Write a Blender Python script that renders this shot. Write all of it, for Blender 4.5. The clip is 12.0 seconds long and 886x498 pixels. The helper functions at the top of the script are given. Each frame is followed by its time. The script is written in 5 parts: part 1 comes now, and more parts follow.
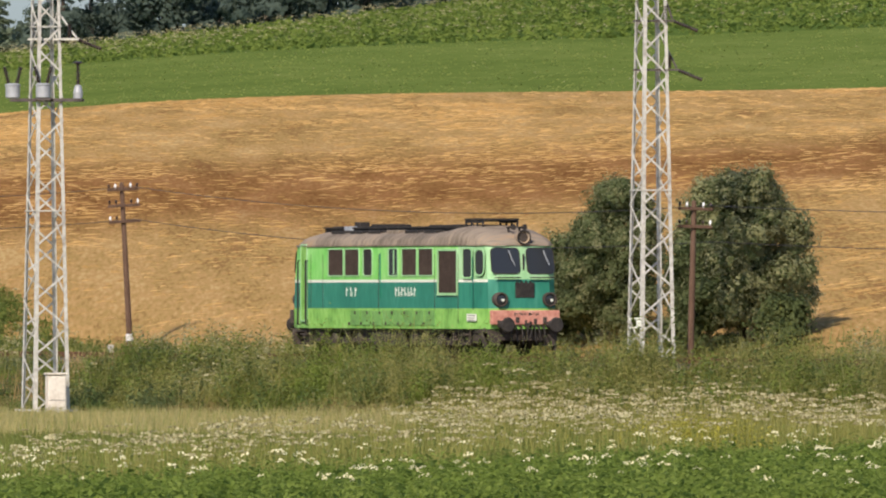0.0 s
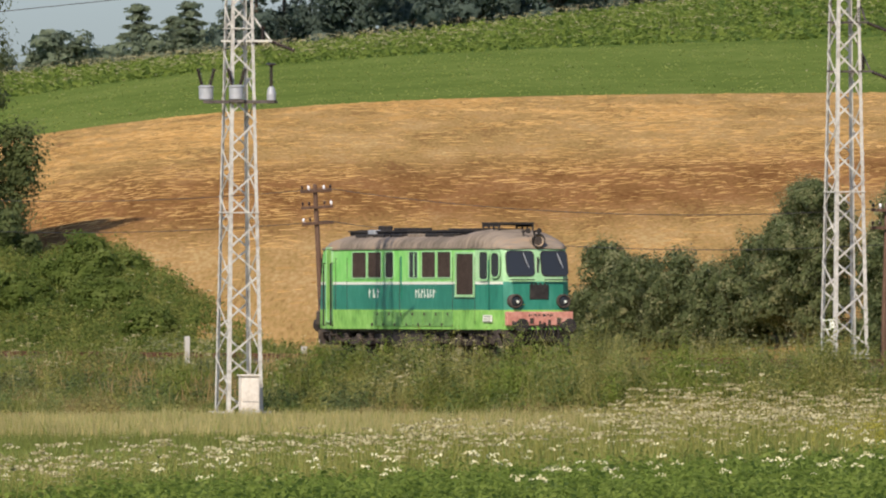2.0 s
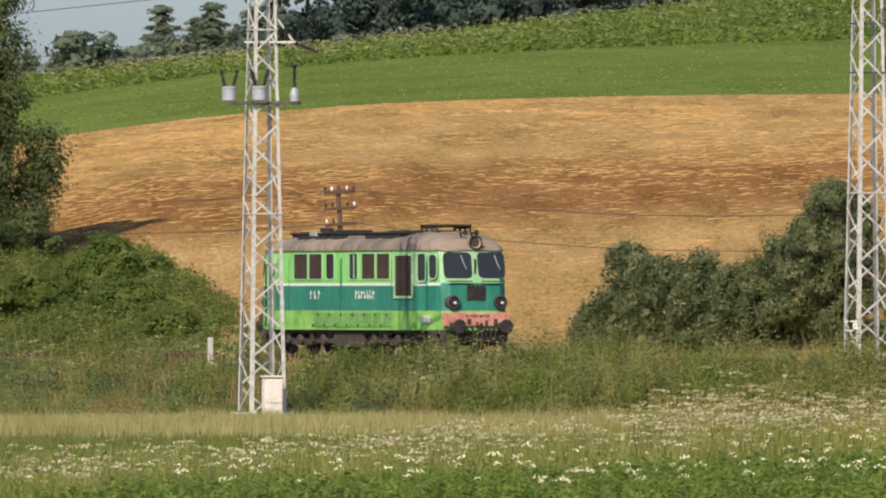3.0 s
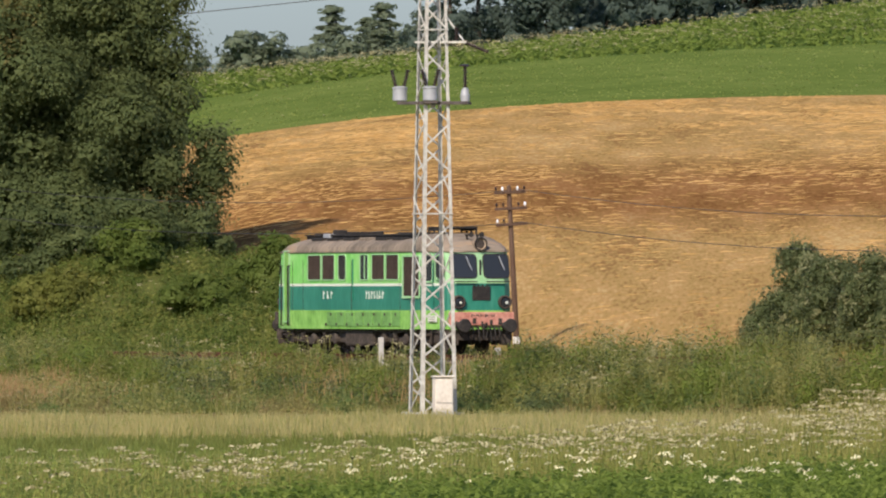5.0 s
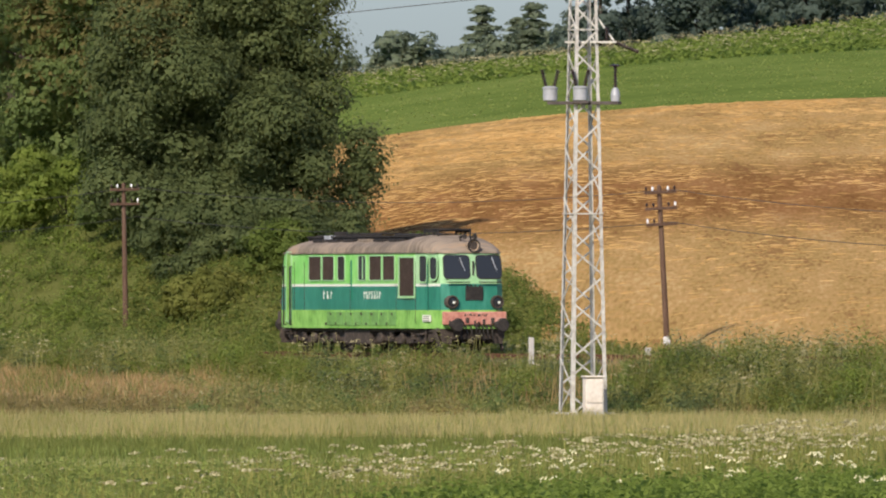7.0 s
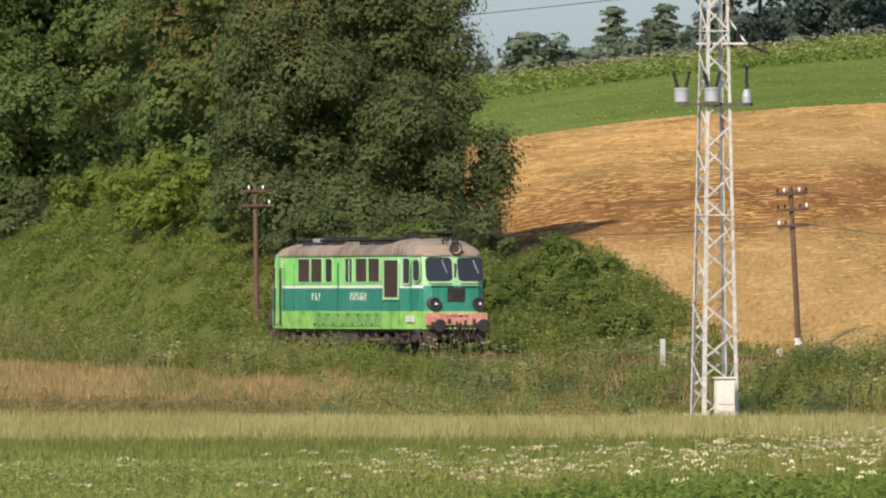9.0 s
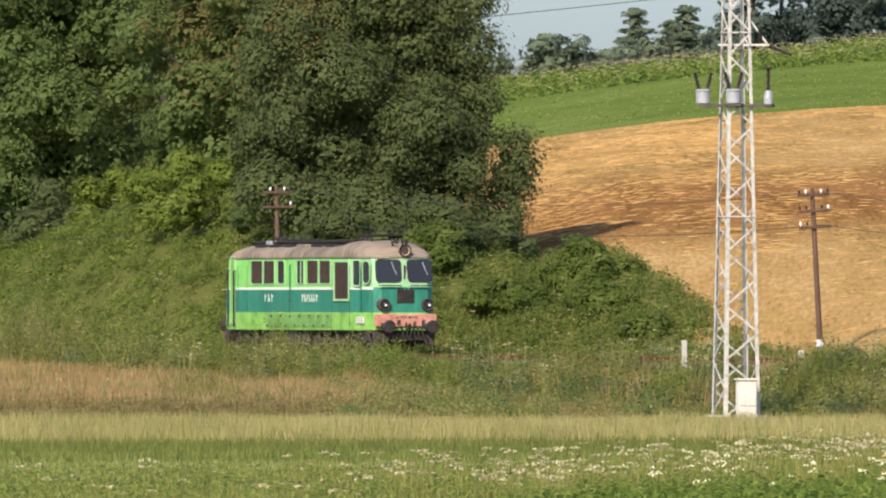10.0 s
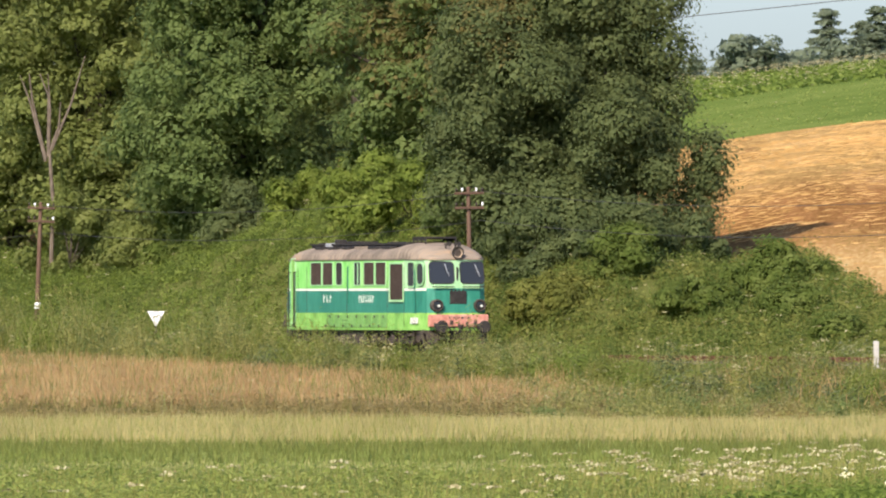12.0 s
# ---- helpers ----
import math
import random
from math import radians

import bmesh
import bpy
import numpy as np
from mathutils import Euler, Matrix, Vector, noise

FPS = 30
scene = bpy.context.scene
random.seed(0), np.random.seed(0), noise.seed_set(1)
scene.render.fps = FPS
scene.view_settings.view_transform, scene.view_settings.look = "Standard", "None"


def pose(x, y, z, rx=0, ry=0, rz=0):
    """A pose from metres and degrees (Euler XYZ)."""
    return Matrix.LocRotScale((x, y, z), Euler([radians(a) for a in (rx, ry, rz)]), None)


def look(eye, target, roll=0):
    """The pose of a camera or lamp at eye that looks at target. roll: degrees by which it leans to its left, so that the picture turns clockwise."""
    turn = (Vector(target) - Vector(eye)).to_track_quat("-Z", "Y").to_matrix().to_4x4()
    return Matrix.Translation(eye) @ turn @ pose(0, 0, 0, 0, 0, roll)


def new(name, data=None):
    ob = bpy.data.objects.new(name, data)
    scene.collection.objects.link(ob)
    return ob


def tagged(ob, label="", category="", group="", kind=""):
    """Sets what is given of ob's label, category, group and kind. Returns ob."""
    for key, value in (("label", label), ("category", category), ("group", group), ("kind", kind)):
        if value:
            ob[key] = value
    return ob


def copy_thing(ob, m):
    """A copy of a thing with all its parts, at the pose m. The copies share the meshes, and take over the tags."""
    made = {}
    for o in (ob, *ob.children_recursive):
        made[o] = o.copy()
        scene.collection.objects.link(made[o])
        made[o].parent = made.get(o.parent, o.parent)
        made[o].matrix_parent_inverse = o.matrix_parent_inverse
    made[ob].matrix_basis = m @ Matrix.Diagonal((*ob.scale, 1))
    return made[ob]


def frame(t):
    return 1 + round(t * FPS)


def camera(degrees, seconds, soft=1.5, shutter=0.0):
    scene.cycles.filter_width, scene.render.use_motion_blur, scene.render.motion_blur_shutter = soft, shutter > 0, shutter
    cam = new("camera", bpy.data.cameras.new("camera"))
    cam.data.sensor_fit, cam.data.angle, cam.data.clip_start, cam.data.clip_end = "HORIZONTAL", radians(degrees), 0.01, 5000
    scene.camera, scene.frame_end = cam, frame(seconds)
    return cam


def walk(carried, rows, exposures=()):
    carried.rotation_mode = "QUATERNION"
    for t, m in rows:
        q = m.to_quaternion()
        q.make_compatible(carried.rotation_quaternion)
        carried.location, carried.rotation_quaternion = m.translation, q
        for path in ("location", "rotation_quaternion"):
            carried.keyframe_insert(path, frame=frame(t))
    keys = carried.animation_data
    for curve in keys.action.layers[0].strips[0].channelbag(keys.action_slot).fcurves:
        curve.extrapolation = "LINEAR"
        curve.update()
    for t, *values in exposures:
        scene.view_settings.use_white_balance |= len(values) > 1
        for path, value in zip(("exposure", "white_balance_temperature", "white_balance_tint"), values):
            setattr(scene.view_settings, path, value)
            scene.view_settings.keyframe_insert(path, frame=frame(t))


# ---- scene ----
cam = camera(3.742, 12.0, soft=2.1)
EYE = (0.0, 0.0, 2.0)
# seconds, tilt, turn: the camera stands and pans after the locomotive
PAN = [
    (0.0, 90.1958, -0.8641), (0.5, 90.1922, -0.6780), (1.0, 90.1958, -0.4178), (1.5, 90.1981, -0.1313),
    (2.0, 90.2029, -0.0477), (2.5, 90.2077, 0.0000), (3.0, 90.2077, 0.0501), (3.2, 90.2077, 0.0979),
    (4.8, 90.2077, 0.7233), (5.0, 90.2077, 0.7711), (5.5, 90.2077, 0.8976), (6.0, 90.2077, 1.0813),
    (6.5, 90.2029, 1.2555), (7.0, 90.2077, 1.4059), (7.5, 90.2101, 1.6516), (7.7, 90.2149, 1.7472),
    (9.3, 90.2140, 1.9830), (9.5, 90.2149, 2.0045), (10.0, 90.2196, 2.0522), (10.5, 90.2196, 2.1547),
    (11.0, 90.2220, 2.3407), (11.5, 90.2220, 2.6814), (12.0, 90.2232, 2.8624)]
walk(cam, [(t, pose(*EYE, rx, 0, rz)) for t, rx, rz in PAN], exposures=[(0.0, .34, 7000, 16), (6.5, .36, 7000, 17), (9.5, .57, 7000, 16), (12.0, .92, 7000, 17)])

# ---- light: afternoon sun behind the camera's left shoulder ----
SUN_AZ, SUN_EL = 21.3, 38.0
sun = new("sun", bpy.data.lights.new("sun", "SUN"))
sun.data.energy, sun.data.angle, sun.data.color = 3.6, radians(0.6), (1.0, 0.93, 0.82)
sun_from = Vector((-math.sin(radians(SUN_AZ)), -math.cos(radians(SUN_AZ)), math.tan(radians(SUN_EL))))
sun.matrix_world = look(sun_from * 100, (0, 0, 0))
world = bpy.data.worlds.new("sky")
scene.world = world
world.use_nodes = True
sky = world.node_tree.nodes.new("ShaderNodeTexSky")
sky.sky_type, sky.sun_disc = "NISHITA", False
sky.sun_elevation, sky.sun_rotation = radians(SUN_EL), radians(180 + SUN_AZ)
sky.air_density, sky.dust_density, sky.ozone_density = .92, 1.3, 7.5
world.node_tree.links.new(sky.outputs[0], world.node_tree.nodes["Background"].inputs[0])
world.node_tree.nodes["Background"].inputs[1].default_value = 0.114


# ---- materials ----
def mat(name, colours, scale=3.0, rough=0.8, metal=0.0, bump=0.0, bump_scale=20.0, stretch=(1, 1, 1), island=0.0,
        obj=False, translucent=0.0, fine=None, spec=0.3, detail=6.0, spread=(0.3, 0.7), belt=None):
    """Noise between two or more colours at real size; island: how far single leaves or blades vary."""
    m = bpy.data.materials.new(name)
    m.use_nodes = True
    nt = m.node_tree
    b = nt.nodes["Principled BSDF"]
    b.inputs["Roughness"].default_value, b.inputs["Metallic"].default_value = rough, metal
    b.inputs["Specular IOR Level"].default_value = spec
    co = nt.nodes.new("ShaderNodeTexCoord")
    mp = nt.nodes.new("ShaderNodeMapping")
    mp.inputs["Scale"].default_value = stretch
    geo = nt.nodes.new("ShaderNodeNewGeometry")
    nt.links.new(co.outputs["Object"] if obj else geo.outputs["Position"], mp.inputs[0])
    n1 = nt.nodes.new("ShaderNodeTexNoise")
    n1.inputs["Scale"].default_value, n1.inputs["Detail"].default_value = scale, detail
    nt.links.new(mp.outputs[0], n1.inputs["Vector"])
    fac = n1.outputs["Fac"]
    if fine:
        n2 = nt.nodes.new("ShaderNodeTexNoise")
        n2.inputs["Scale"].default_value, n2.inputs["Detail"].default_value = fine, 4
        nt.links.new(mp.outputs[0], n2.inputs["Vector"])
        mx = nt.nodes.new("ShaderNodeMath")
        mx.operation = "MULTIPLY_ADD"
        mx.inputs[1].default_value = 0.5
        half = nt.nodes.new("ShaderNodeMath")
        half.operation = "MULTIPLY"
        half.inputs[1].default_value = 0.5
        nt.links.new(n2.outputs["Fac"], half.inputs[0])
        nt.links.new(fac, mx.inputs[0])
        nt.links.new(half.outputs[0], mx.inputs[2])
        fac = mx.outputs[0]
    if island:
        add = nt.nodes.new("ShaderNodeMath")
        add.operation = "MULTIPLY_ADD"
        add.inputs[1].default_value = island
        off = nt.nodes.new("ShaderNodeMath")
        off.operation = "SUBTRACT"
        off.inputs[1].default_value = island / 2
        nt.links.new(geo.outputs["Random Per Island"], add.inputs[0])
        nt.links.new(fac, off.inputs[0])
        nt.links.new(off.outputs[0], add.inputs[2])
        fac = add.outputs[0]
    ramp = nt.nodes.new("ShaderNodeValToRGB")
    el = ramp.color_ramp.elements
    k = len(colours)
    for i, c in enumerate(colours):
        p = spread[0] + (spread[1] - spread[0]) * i / max(1, k - 1)
        e = el[i] if i < 2 else el.new(p)
        e.position = p
        e.color = (*c, 1)
    nt.links.new(fac, ramp.inputs[0])
    if belt:   # a belt of other colour across the land, with a ragged edge
        sep = nt.nodes.new("ShaderNodeSeparateXYZ")
        nt.links.new(geo.outputs["Position"], sep.inputs[0])
        wob = nt.nodes.new("ShaderNodeTexNoise")
        wob.inputs["Scale"].default_value, wob.inputs["Detail"].default_value = .06, 5
        nt.links.new(mp.outputs[0], wob.inputs["Vector"])
        sh = nt.nodes.new("ShaderNodeMath")
        sh.operation, sh.inputs[1].default_value = "MULTIPLY_ADD", 26
        nt.links.new(wob.outputs["Fac"], sh.inputs[0])
        nt.links.new(sep.outputs["Y"], sh.inputs[2])
        rng = nt.nodes.new("ShaderNodeMapRange")
        rng.inputs["From Min"].default_value, rng.inputs["From Max"].default_value = belt[0] + 13, belt[1] + 13
        nt.links.new(sh.outputs[0], rng.inputs["Value"])
        r2 = nt.nodes.new("ShaderNodeValToRGB")
        r2.color_ramp.elements[0].color = r2.color_ramp.elements[1].color = (0, 0, 0, 1)
        for p0, v0 in ((.28, .95), (.6, .95)):
            r2.color_ramp.elements.new(p0).color = (v0, v0, v0, 1)
        nt.links.new(rng.outputs[0], r2.inputs[0])
        mixn = nt.nodes.new("ShaderNodeMixRGB")
        mixn.blend_type = "MULTIPLY"
        mixn.inputs[2].default_value = (*belt[2], 1)
        nt.links.new(r2.outputs[0], mixn.inputs[0])
        nt.links.new(ramp.outputs[0], mixn.inputs[1])
        ramp = mixn
    nt.links.new(ramp.outputs[0], b.inputs["Base Color"])
    if bump:
        n3 = nt.nodes.new("ShaderNodeTexNoise")
        n3.inputs["Scale"].default_value, n3.inputs["Detail"].default_value = bump_scale, 5
        nt.links.new(mp.outputs[0], n3.inputs["Vector"])
        bp = nt.nodes.new("ShaderNodeBump")
        bp.inputs["Strength"].default_value, bp.inputs["Distance"].default_value = bump, 0.05
        nt.links.new(n3.outputs["Fac"], bp.inputs["Height"])
        nt.links.new(bp.outputs[0], b.inputs["Normal"])
    if translucent:
        tr = nt.nodes.new("ShaderNodeBsdfTranslucent")
        nt.links.new(ramp.outputs[0], tr.inputs[0])
        ms = nt.nodes.new("ShaderNodeMixShader")
        ms.inputs[0].default_value = translucent
        nt.links.new(b.outputs[0], ms.inputs[1])
        nt.links.new(tr.outputs[0], ms.inputs[2])
        nt.links.new(ms.outputs[0], nt.nodes["Material Output"].inputs[0])
    return m


LEAF_TONE = 1.8


def leafmat(name, colours, scale=1.2, island=0.16, translucent=0.58, rough=0.75):
    colours = [tuple(min(.9, v * LEAF_TONE) for v in c) for c in colours]
    return mat(name, colours, scale=scale, island=island, translucent=translucent, rough=rough, spec=0.06, detail=3)


M = {}
M["meadow"] = mat("meadow_soil", spec=0.0, colours=[(.08, .115, .028), (.12, .165, .042), (.165, .19, .06)], scale=.4, rough=.95, bump=.5, bump_scale=8, fine=4)
M["dry"] = mat("dry_grass_ground", spec=0.0, colours=[(.16, .12, .045), (.24, .19, .08), (.13, .13, .05)], scale=.3, rough=.95, bump=.5, bump_scale=8, fine=4)
M["bank"] = mat("bank_soil", spec=0.0, colours=[(.07, .085, .022), (.11, .12, .035), (.085, .11, .028)], scale=.4, rough=.95, bump=.5, bump_scale=6, fine=3)
M["stubble"] = mat("stubble", spec=0.0, colours=[(.255, .145, .058), (.345, .232, .084), (.408, .25, .102), (.475, .335, .145)], scale=.16, rough=.95, bump=.35, bump_scale=1.6,
                   stretch=(2.6, .26, 1), fine=2.4, spread=(.39, .63), belt=(540, 632, (.64, .50, .48)))
M["greencrop"] = mat("green_crop", spec=0.0, colours=[(.082, .125, .028), (.118, .170, .039), (.168, .212, .057)], scale=.22, rough=.95, bump=.6, bump_scale=1.2, stretch=(.5, .3, 1), fine=1.8)
M["potatosoil"] = mat("potato_rows_ground", spec=0.0, colours=[(.04, .075, .02), (.08, .13, .03), (.11, .17, .04)], scale=.2, rough=.95, bump=.6, bump_scale=1, stretch=(.4, 1, 1), fine=1.2)
M["ballast"] = mat("ballast_stone", [(.10, .075, .055), (.19, .15, .12), (.28, .23, .19)], 9, .95, bump=1.0, bump_scale=14, fine=25)
M["leaf_dark"] = leafmat("leaf_dark", [(.060, .080, .032), (.085, .108, .043), (.115, .138, .056)], island=.07)
M["leaf_oak"] = leafmat("leaf_oak", [(.066, .096, .033), (.097, .134, .044), (.134, .170, .060)], island=.07)
M["leaf_thicket"] = leafmat("leaf_thicket", [(.056, .074, .031), (.092, .114, .049), (.142, .162, .080)], scale=2.5)
M["leaf_brown"] = leafmat("leaf_brown", [(.098, .090, .032), (.134, .116, .044), (.118, .120, .044)])
M["leaf_bush"] = leafmat("leaf_bush", [(.085, .106, .030), (.128, .152, .046), (.178, .20, .07)])
M["leaf_grey"] = leafmat("leaf_grey", [(.142, .146, .072), (.202, .206, .105), (.268, .268, .148)], island=.1)
M["leaf_light"] = leafmat("leaf_light", [(.075, .108, .020), (.125, .165, .034), (.18, .215, .055)])
M["scrub"] = leafmat("scrub_leaf", [(.056, .082, .018), (.090, .122, .029), (.132, .162, .047)])
# skyline trees: distance haze is put into the leaf colour, paler and greyer
M["leaf_far_haze"] = leafmat("leaf_far_haze", [(.096, .120, .074), (.128, .156, .100), (.162, .192, .128)])
# crest wood: dark green lifted towards blue-grey, which paints in the haze
M["leaf_forest_haze"] = leafmat("leaf_forest_haze", [(.048, .068, .054), (.070, .096, .076), (.100, .130, .102)])
M["weed"] = leafmat("weed_leaf", [(.085, .098, .024), (.135, .146, .038), (.19, .192, .058)])
M["weed_dry"] = leafmat("weed_dry", [(.12, .09, .035), (.19, .15, .06), (.26, .21, .10)])
M["weed_pale"] = leafmat("weed_pale", [(.135, .138, .045), (.205, .20, .068), (.27, .255, .105)])
M["grass_pale"] = leafmat("grass_pale", [(.22, .195, .075), (.31, .272, .112), (.40, .345, .155)], .25)
M["grass_green"] = leafmat("grass_green", [(.115, .145, .034), (.172, .202, .052), (.23, .252, .075)], .25)
M["grass_pink"] = leafmat("grass_pink", [(.25, .155, .072), (.33, .215, .10), (.38, .28, .135)], .3)
M["potato"] = leafmat("potato_leaf", [(.072, .108, .021), (.120, .164, .034), (.180, .222, .056)], .9)
M["umbel_stem"] = leafmat("umbel_stem", [(.125, .128, .034), (.205, .192, .056), (.29, .262, .085)], .5)
M["petal"] = leafmat("petal_white", [(.46, .42, .25), (.49, .45, .285), (.50, .47, .315)], .8, .6, .3)
M["petal_dull"] = leafmat("petal_cream", [(.16, .142, .068), (.235, .21, .112), (.33, .30, .18)], .8, .9, .35)
M["bedstraw"] = leafmat("bedstraw", [(.22, .20, .032), (.30, .265, .045), (.37, .32, .065)], .8)
M["straw"] = leafmat("straw", [(.23, .14, .05), (.28, .175, .065), (.34, .22, .09)], .1, .5, .15)
M["bark"] = mat("bark", [(.05, .04, .03), (.10, .08, .06)], 3, .95, bump=.8, bump_scale=10)
M["birch"] = mat("dead_wood", [(.10, .08, .06), (.20, .16, .12)], 3, .9)


# ---- mesh helpers ----
def part(name, bm, material, parent=None, label="", smooth=False, m=None):
    me = bpy.data.meshes.new(name)
    bmesh.ops.recalc_face_normals(bm, faces=bm.faces)
    bm.to_mesh(me)
    bm.free()
    for mt in (material if isinstance(material, (list, tuple)) else [material]):
        me.materials.append(mt)
    if smooth:
        for p in me.polygons:
            p.use_smooth = True
    ob = new(name, me)
    if parent:
        ob.parent = parent
    if m is not None:
        ob.matrix_basis = m
    if label:
        tagged(ob, label)
    return ob


def empty(name, m, label, category, group="", kind=""):
    ob = new(name)
    ob.matrix_basis = m
    return tagged(ob, label, category, group, kind)


def box(bm, x0, x1, y0, y1, z0, z1, bevel=0.0, m=None):
    vs = [bm.verts.new((x, y, z)) for x in (x0, x1) for y in (y0, y1) for z in (z0, z1)]
    fs = [bm.faces.new([vs[i] for i in q]) for q in ((0, 1, 3, 2), (4, 6, 7, 5), (0, 4, 5, 1), (2, 3, 7, 6), (0, 2, 6, 4), (1, 5, 7, 3))]
    if bevel:
        es = {e for f in fs for e in f.edges}
        r = bmesh.ops.bevel(bm, geom=list(es), offset=bevel, segments=2, affect="EDGES", profile=.5)
        vs = list({v for f in r["faces"] for v in f.verts} | {v for v in vs if v.is_valid})
    if m is not None:
        bmesh.ops.transform(bm, matrix=m, verts=[v for v in vs if v.is_valid])
    return bm


def beam(bm, a, b, w, t=None, up=(0, 0, 1)):
    """A bar of section w x t from a to b."""
    a, b = Vector(a), Vector(b)
    t = w if t is None else t
    d = (b - a).normalized()
    s = d.cross(Vector(up))
    s = s.normalized() if s.length > 1e-4 else Vector((1, 0, 0))
    n = s.cross(d).normalized()
    vs = [bm.verts.new(p + s * i * w / 2 + n * j * t / 2) for p in (a, b) for i, j in ((-1, -1), (1, -1), (1, 1), (-1, 1))]
    for q in ((0, 1, 2, 3), (7, 6, 5, 4), (0, 4, 5, 1), (1, 5, 6, 2), (2, 6, 7, 3), (3, 7, 4, 0)):
        bm.faces.new([vs[i] for i in q])
    return bm


def lathe(bm, profile, segs=16, m=None, cap=True):
    """Turns (radius, height) pairs round the z axis."""
    rings = []
    for r, z in profile:
        rings.append([bm.verts.new((r * math.cos(2 * math.pi * i / segs), r * math.sin(2 * math.pi * i / segs), z)) for i in range(segs)])
    for a, b in zip(rings, rings[1:]):
        for i in range(segs):
            bm.faces.new((a[i], a[(i + 1) % segs], b[(i + 1) % segs], b[i]))
    if cap:
        bm.faces.new(rings[0][::-1])
        bm.faces.new(rings[-1])
    if m is not None:
        bmesh.ops.transform(bm, matrix=m, verts=[v for r in rings for v in r])
    return bm


def tube(bm, pts, radii, segs=7):
    rings = []
    for i, p in enumerate(pts):
        d = (Vector(pts[min(i + 1, len(pts) - 1)]) - Vector(pts[max(i - 1, 0)])).normalized()
        s = d.cross(Vector((0, 1, 0.13))).normalized()
        n = s.cross(d)
        r = radii[i] if isinstance(radii, (list, tuple)) else radii
        rings.append([bm.verts.new(Vector(p) + (s * math.cos(2 * math.pi * k / segs) + n * math.sin(2 * math.pi * k / segs)) * r) for k in range(segs)])
    for a, b in zip(rings, rings[1:]):
        for i in range(segs):
            bm.faces.new((a[i], a[(i + 1) % segs], b[(i + 1) % segs], b[i]))
    bm.faces.new(rings[0][::-1])
    bm.faces.new(rings[-1])
    return bm


RNG = np.random.default_rng(7)


def mesh_of(name, corners, materials, index=None):
    """One mesh from an array of separate faces: (faces, corners of a face, 3)."""
    n, k, _ = corners.shape
    me = bpy.data.meshes.new(name)
    me.vertices.add(n * k)
    me.vertices.foreach_set("co", corners.astype(np.float32).ravel())
    me.loops.add(n * k)
    me.loops.foreach_set("vertex_index", np.arange(n * k, dtype=np.int32))
    me.polygons.add(n)
    me.polygons.foreach_set("loop_start", np.arange(0, n * k, k, dtype=np.int32))
    for mt in materials:
        me.materials.append(mt)
    if index is not None:
        me.polygons.foreach_set("material_index", index.astype(np.int32))
    me.update(calc_edges=True)
    return me


def unit(v):
    return v / np.maximum(np.linalg.norm(v, axis=-1, keepdims=True), 1e-9)


def leaves(c, size, lift=0.4, aspect=0.55, out=None, petal=False):
    """Diamond leaves at the points c, turned at random and somewhat upwards (or towards out)."""
    n = len(c)
    nor = RNG.normal(size=(n, 3))
    nor[:, 2] += lift
    if out is not None:
        nor = nor * .5 + out
    nor = unit(nor)
    t = unit(np.cross(nor, RNG.normal(size=(n, 3))))
    b = np.cross(nor, t)
    s = (size * RNG.uniform(.6, 1.3, n))[:, None]
    droop = nor * s * .18
    if petal:
        return np.stack([c - t * s * .5 - droop, c + b * s * aspect * .5, c + t * s * .5 - droop, c - b * s * aspect * .5], 1)
    return np.stack([c - t * s * .45 - b * s * aspect * .6, c - t * s * .45 + b * s * aspect * .6, c + t * s * .65 - droop], 1)


def blades(c, height, width, lean=0.35):
    """Grass blades: slim triangles rising from the points c."""
    n = len(c)
    ang = RNG.uniform(0, 2 * np.pi, n)
    h = height * RNG.uniform(.55, 1.25, n)
    side = np.stack([np.cos(ang), np.sin(ang), 0 * ang], 1) * (width * RNG.uniform(.6, 1.4, n))[:, None] * .5
    tip = c + np.stack([RNG.normal(0, lean, n) * h, RNG.normal(0, lean, n) * h, h], 1)
    low = c - np.array([0, 0, .05])
    return np.stack([low - side, low + side, tip], 1)


# ---- the lie of the land ----
FRONT0 = np.array([9.305, 444.0])       # where the locomotive's front stands at the start
AHEAD = np.array([0.40075, -0.91619])   # the way that it faces, along the straight track
AWAY = np.array([0.91619, 0.40075])     # across the track, away from the camera


def along(x, y):
    return (x - FRONT0[0]) * AHEAD[0] + (y - FRONT0[1]) * AHEAD[1]


def across(x, y):
    return (x - FRONT0[0]) * AWAY[0] + (y - FRONT0[1]) * AWAY[1]


def spot(a, q):
    """The place a metres along the track and q metres across it."""
    return FRONT0 + AHEAD * a + AWAY * q


def smooth(x, lo, hi):
    t = np.clip((x - lo) / (hi - lo), 0, 1)
    return t * t * (3 - 2 * t)


def bumps(x, y, s):
    return np.sin(x / s * 1.3 + 1.7 * np.sin(y / s * .9)) * np.cos(y / s * 1.1 + 1.3 * np.sin(x / s * .7 + 2))


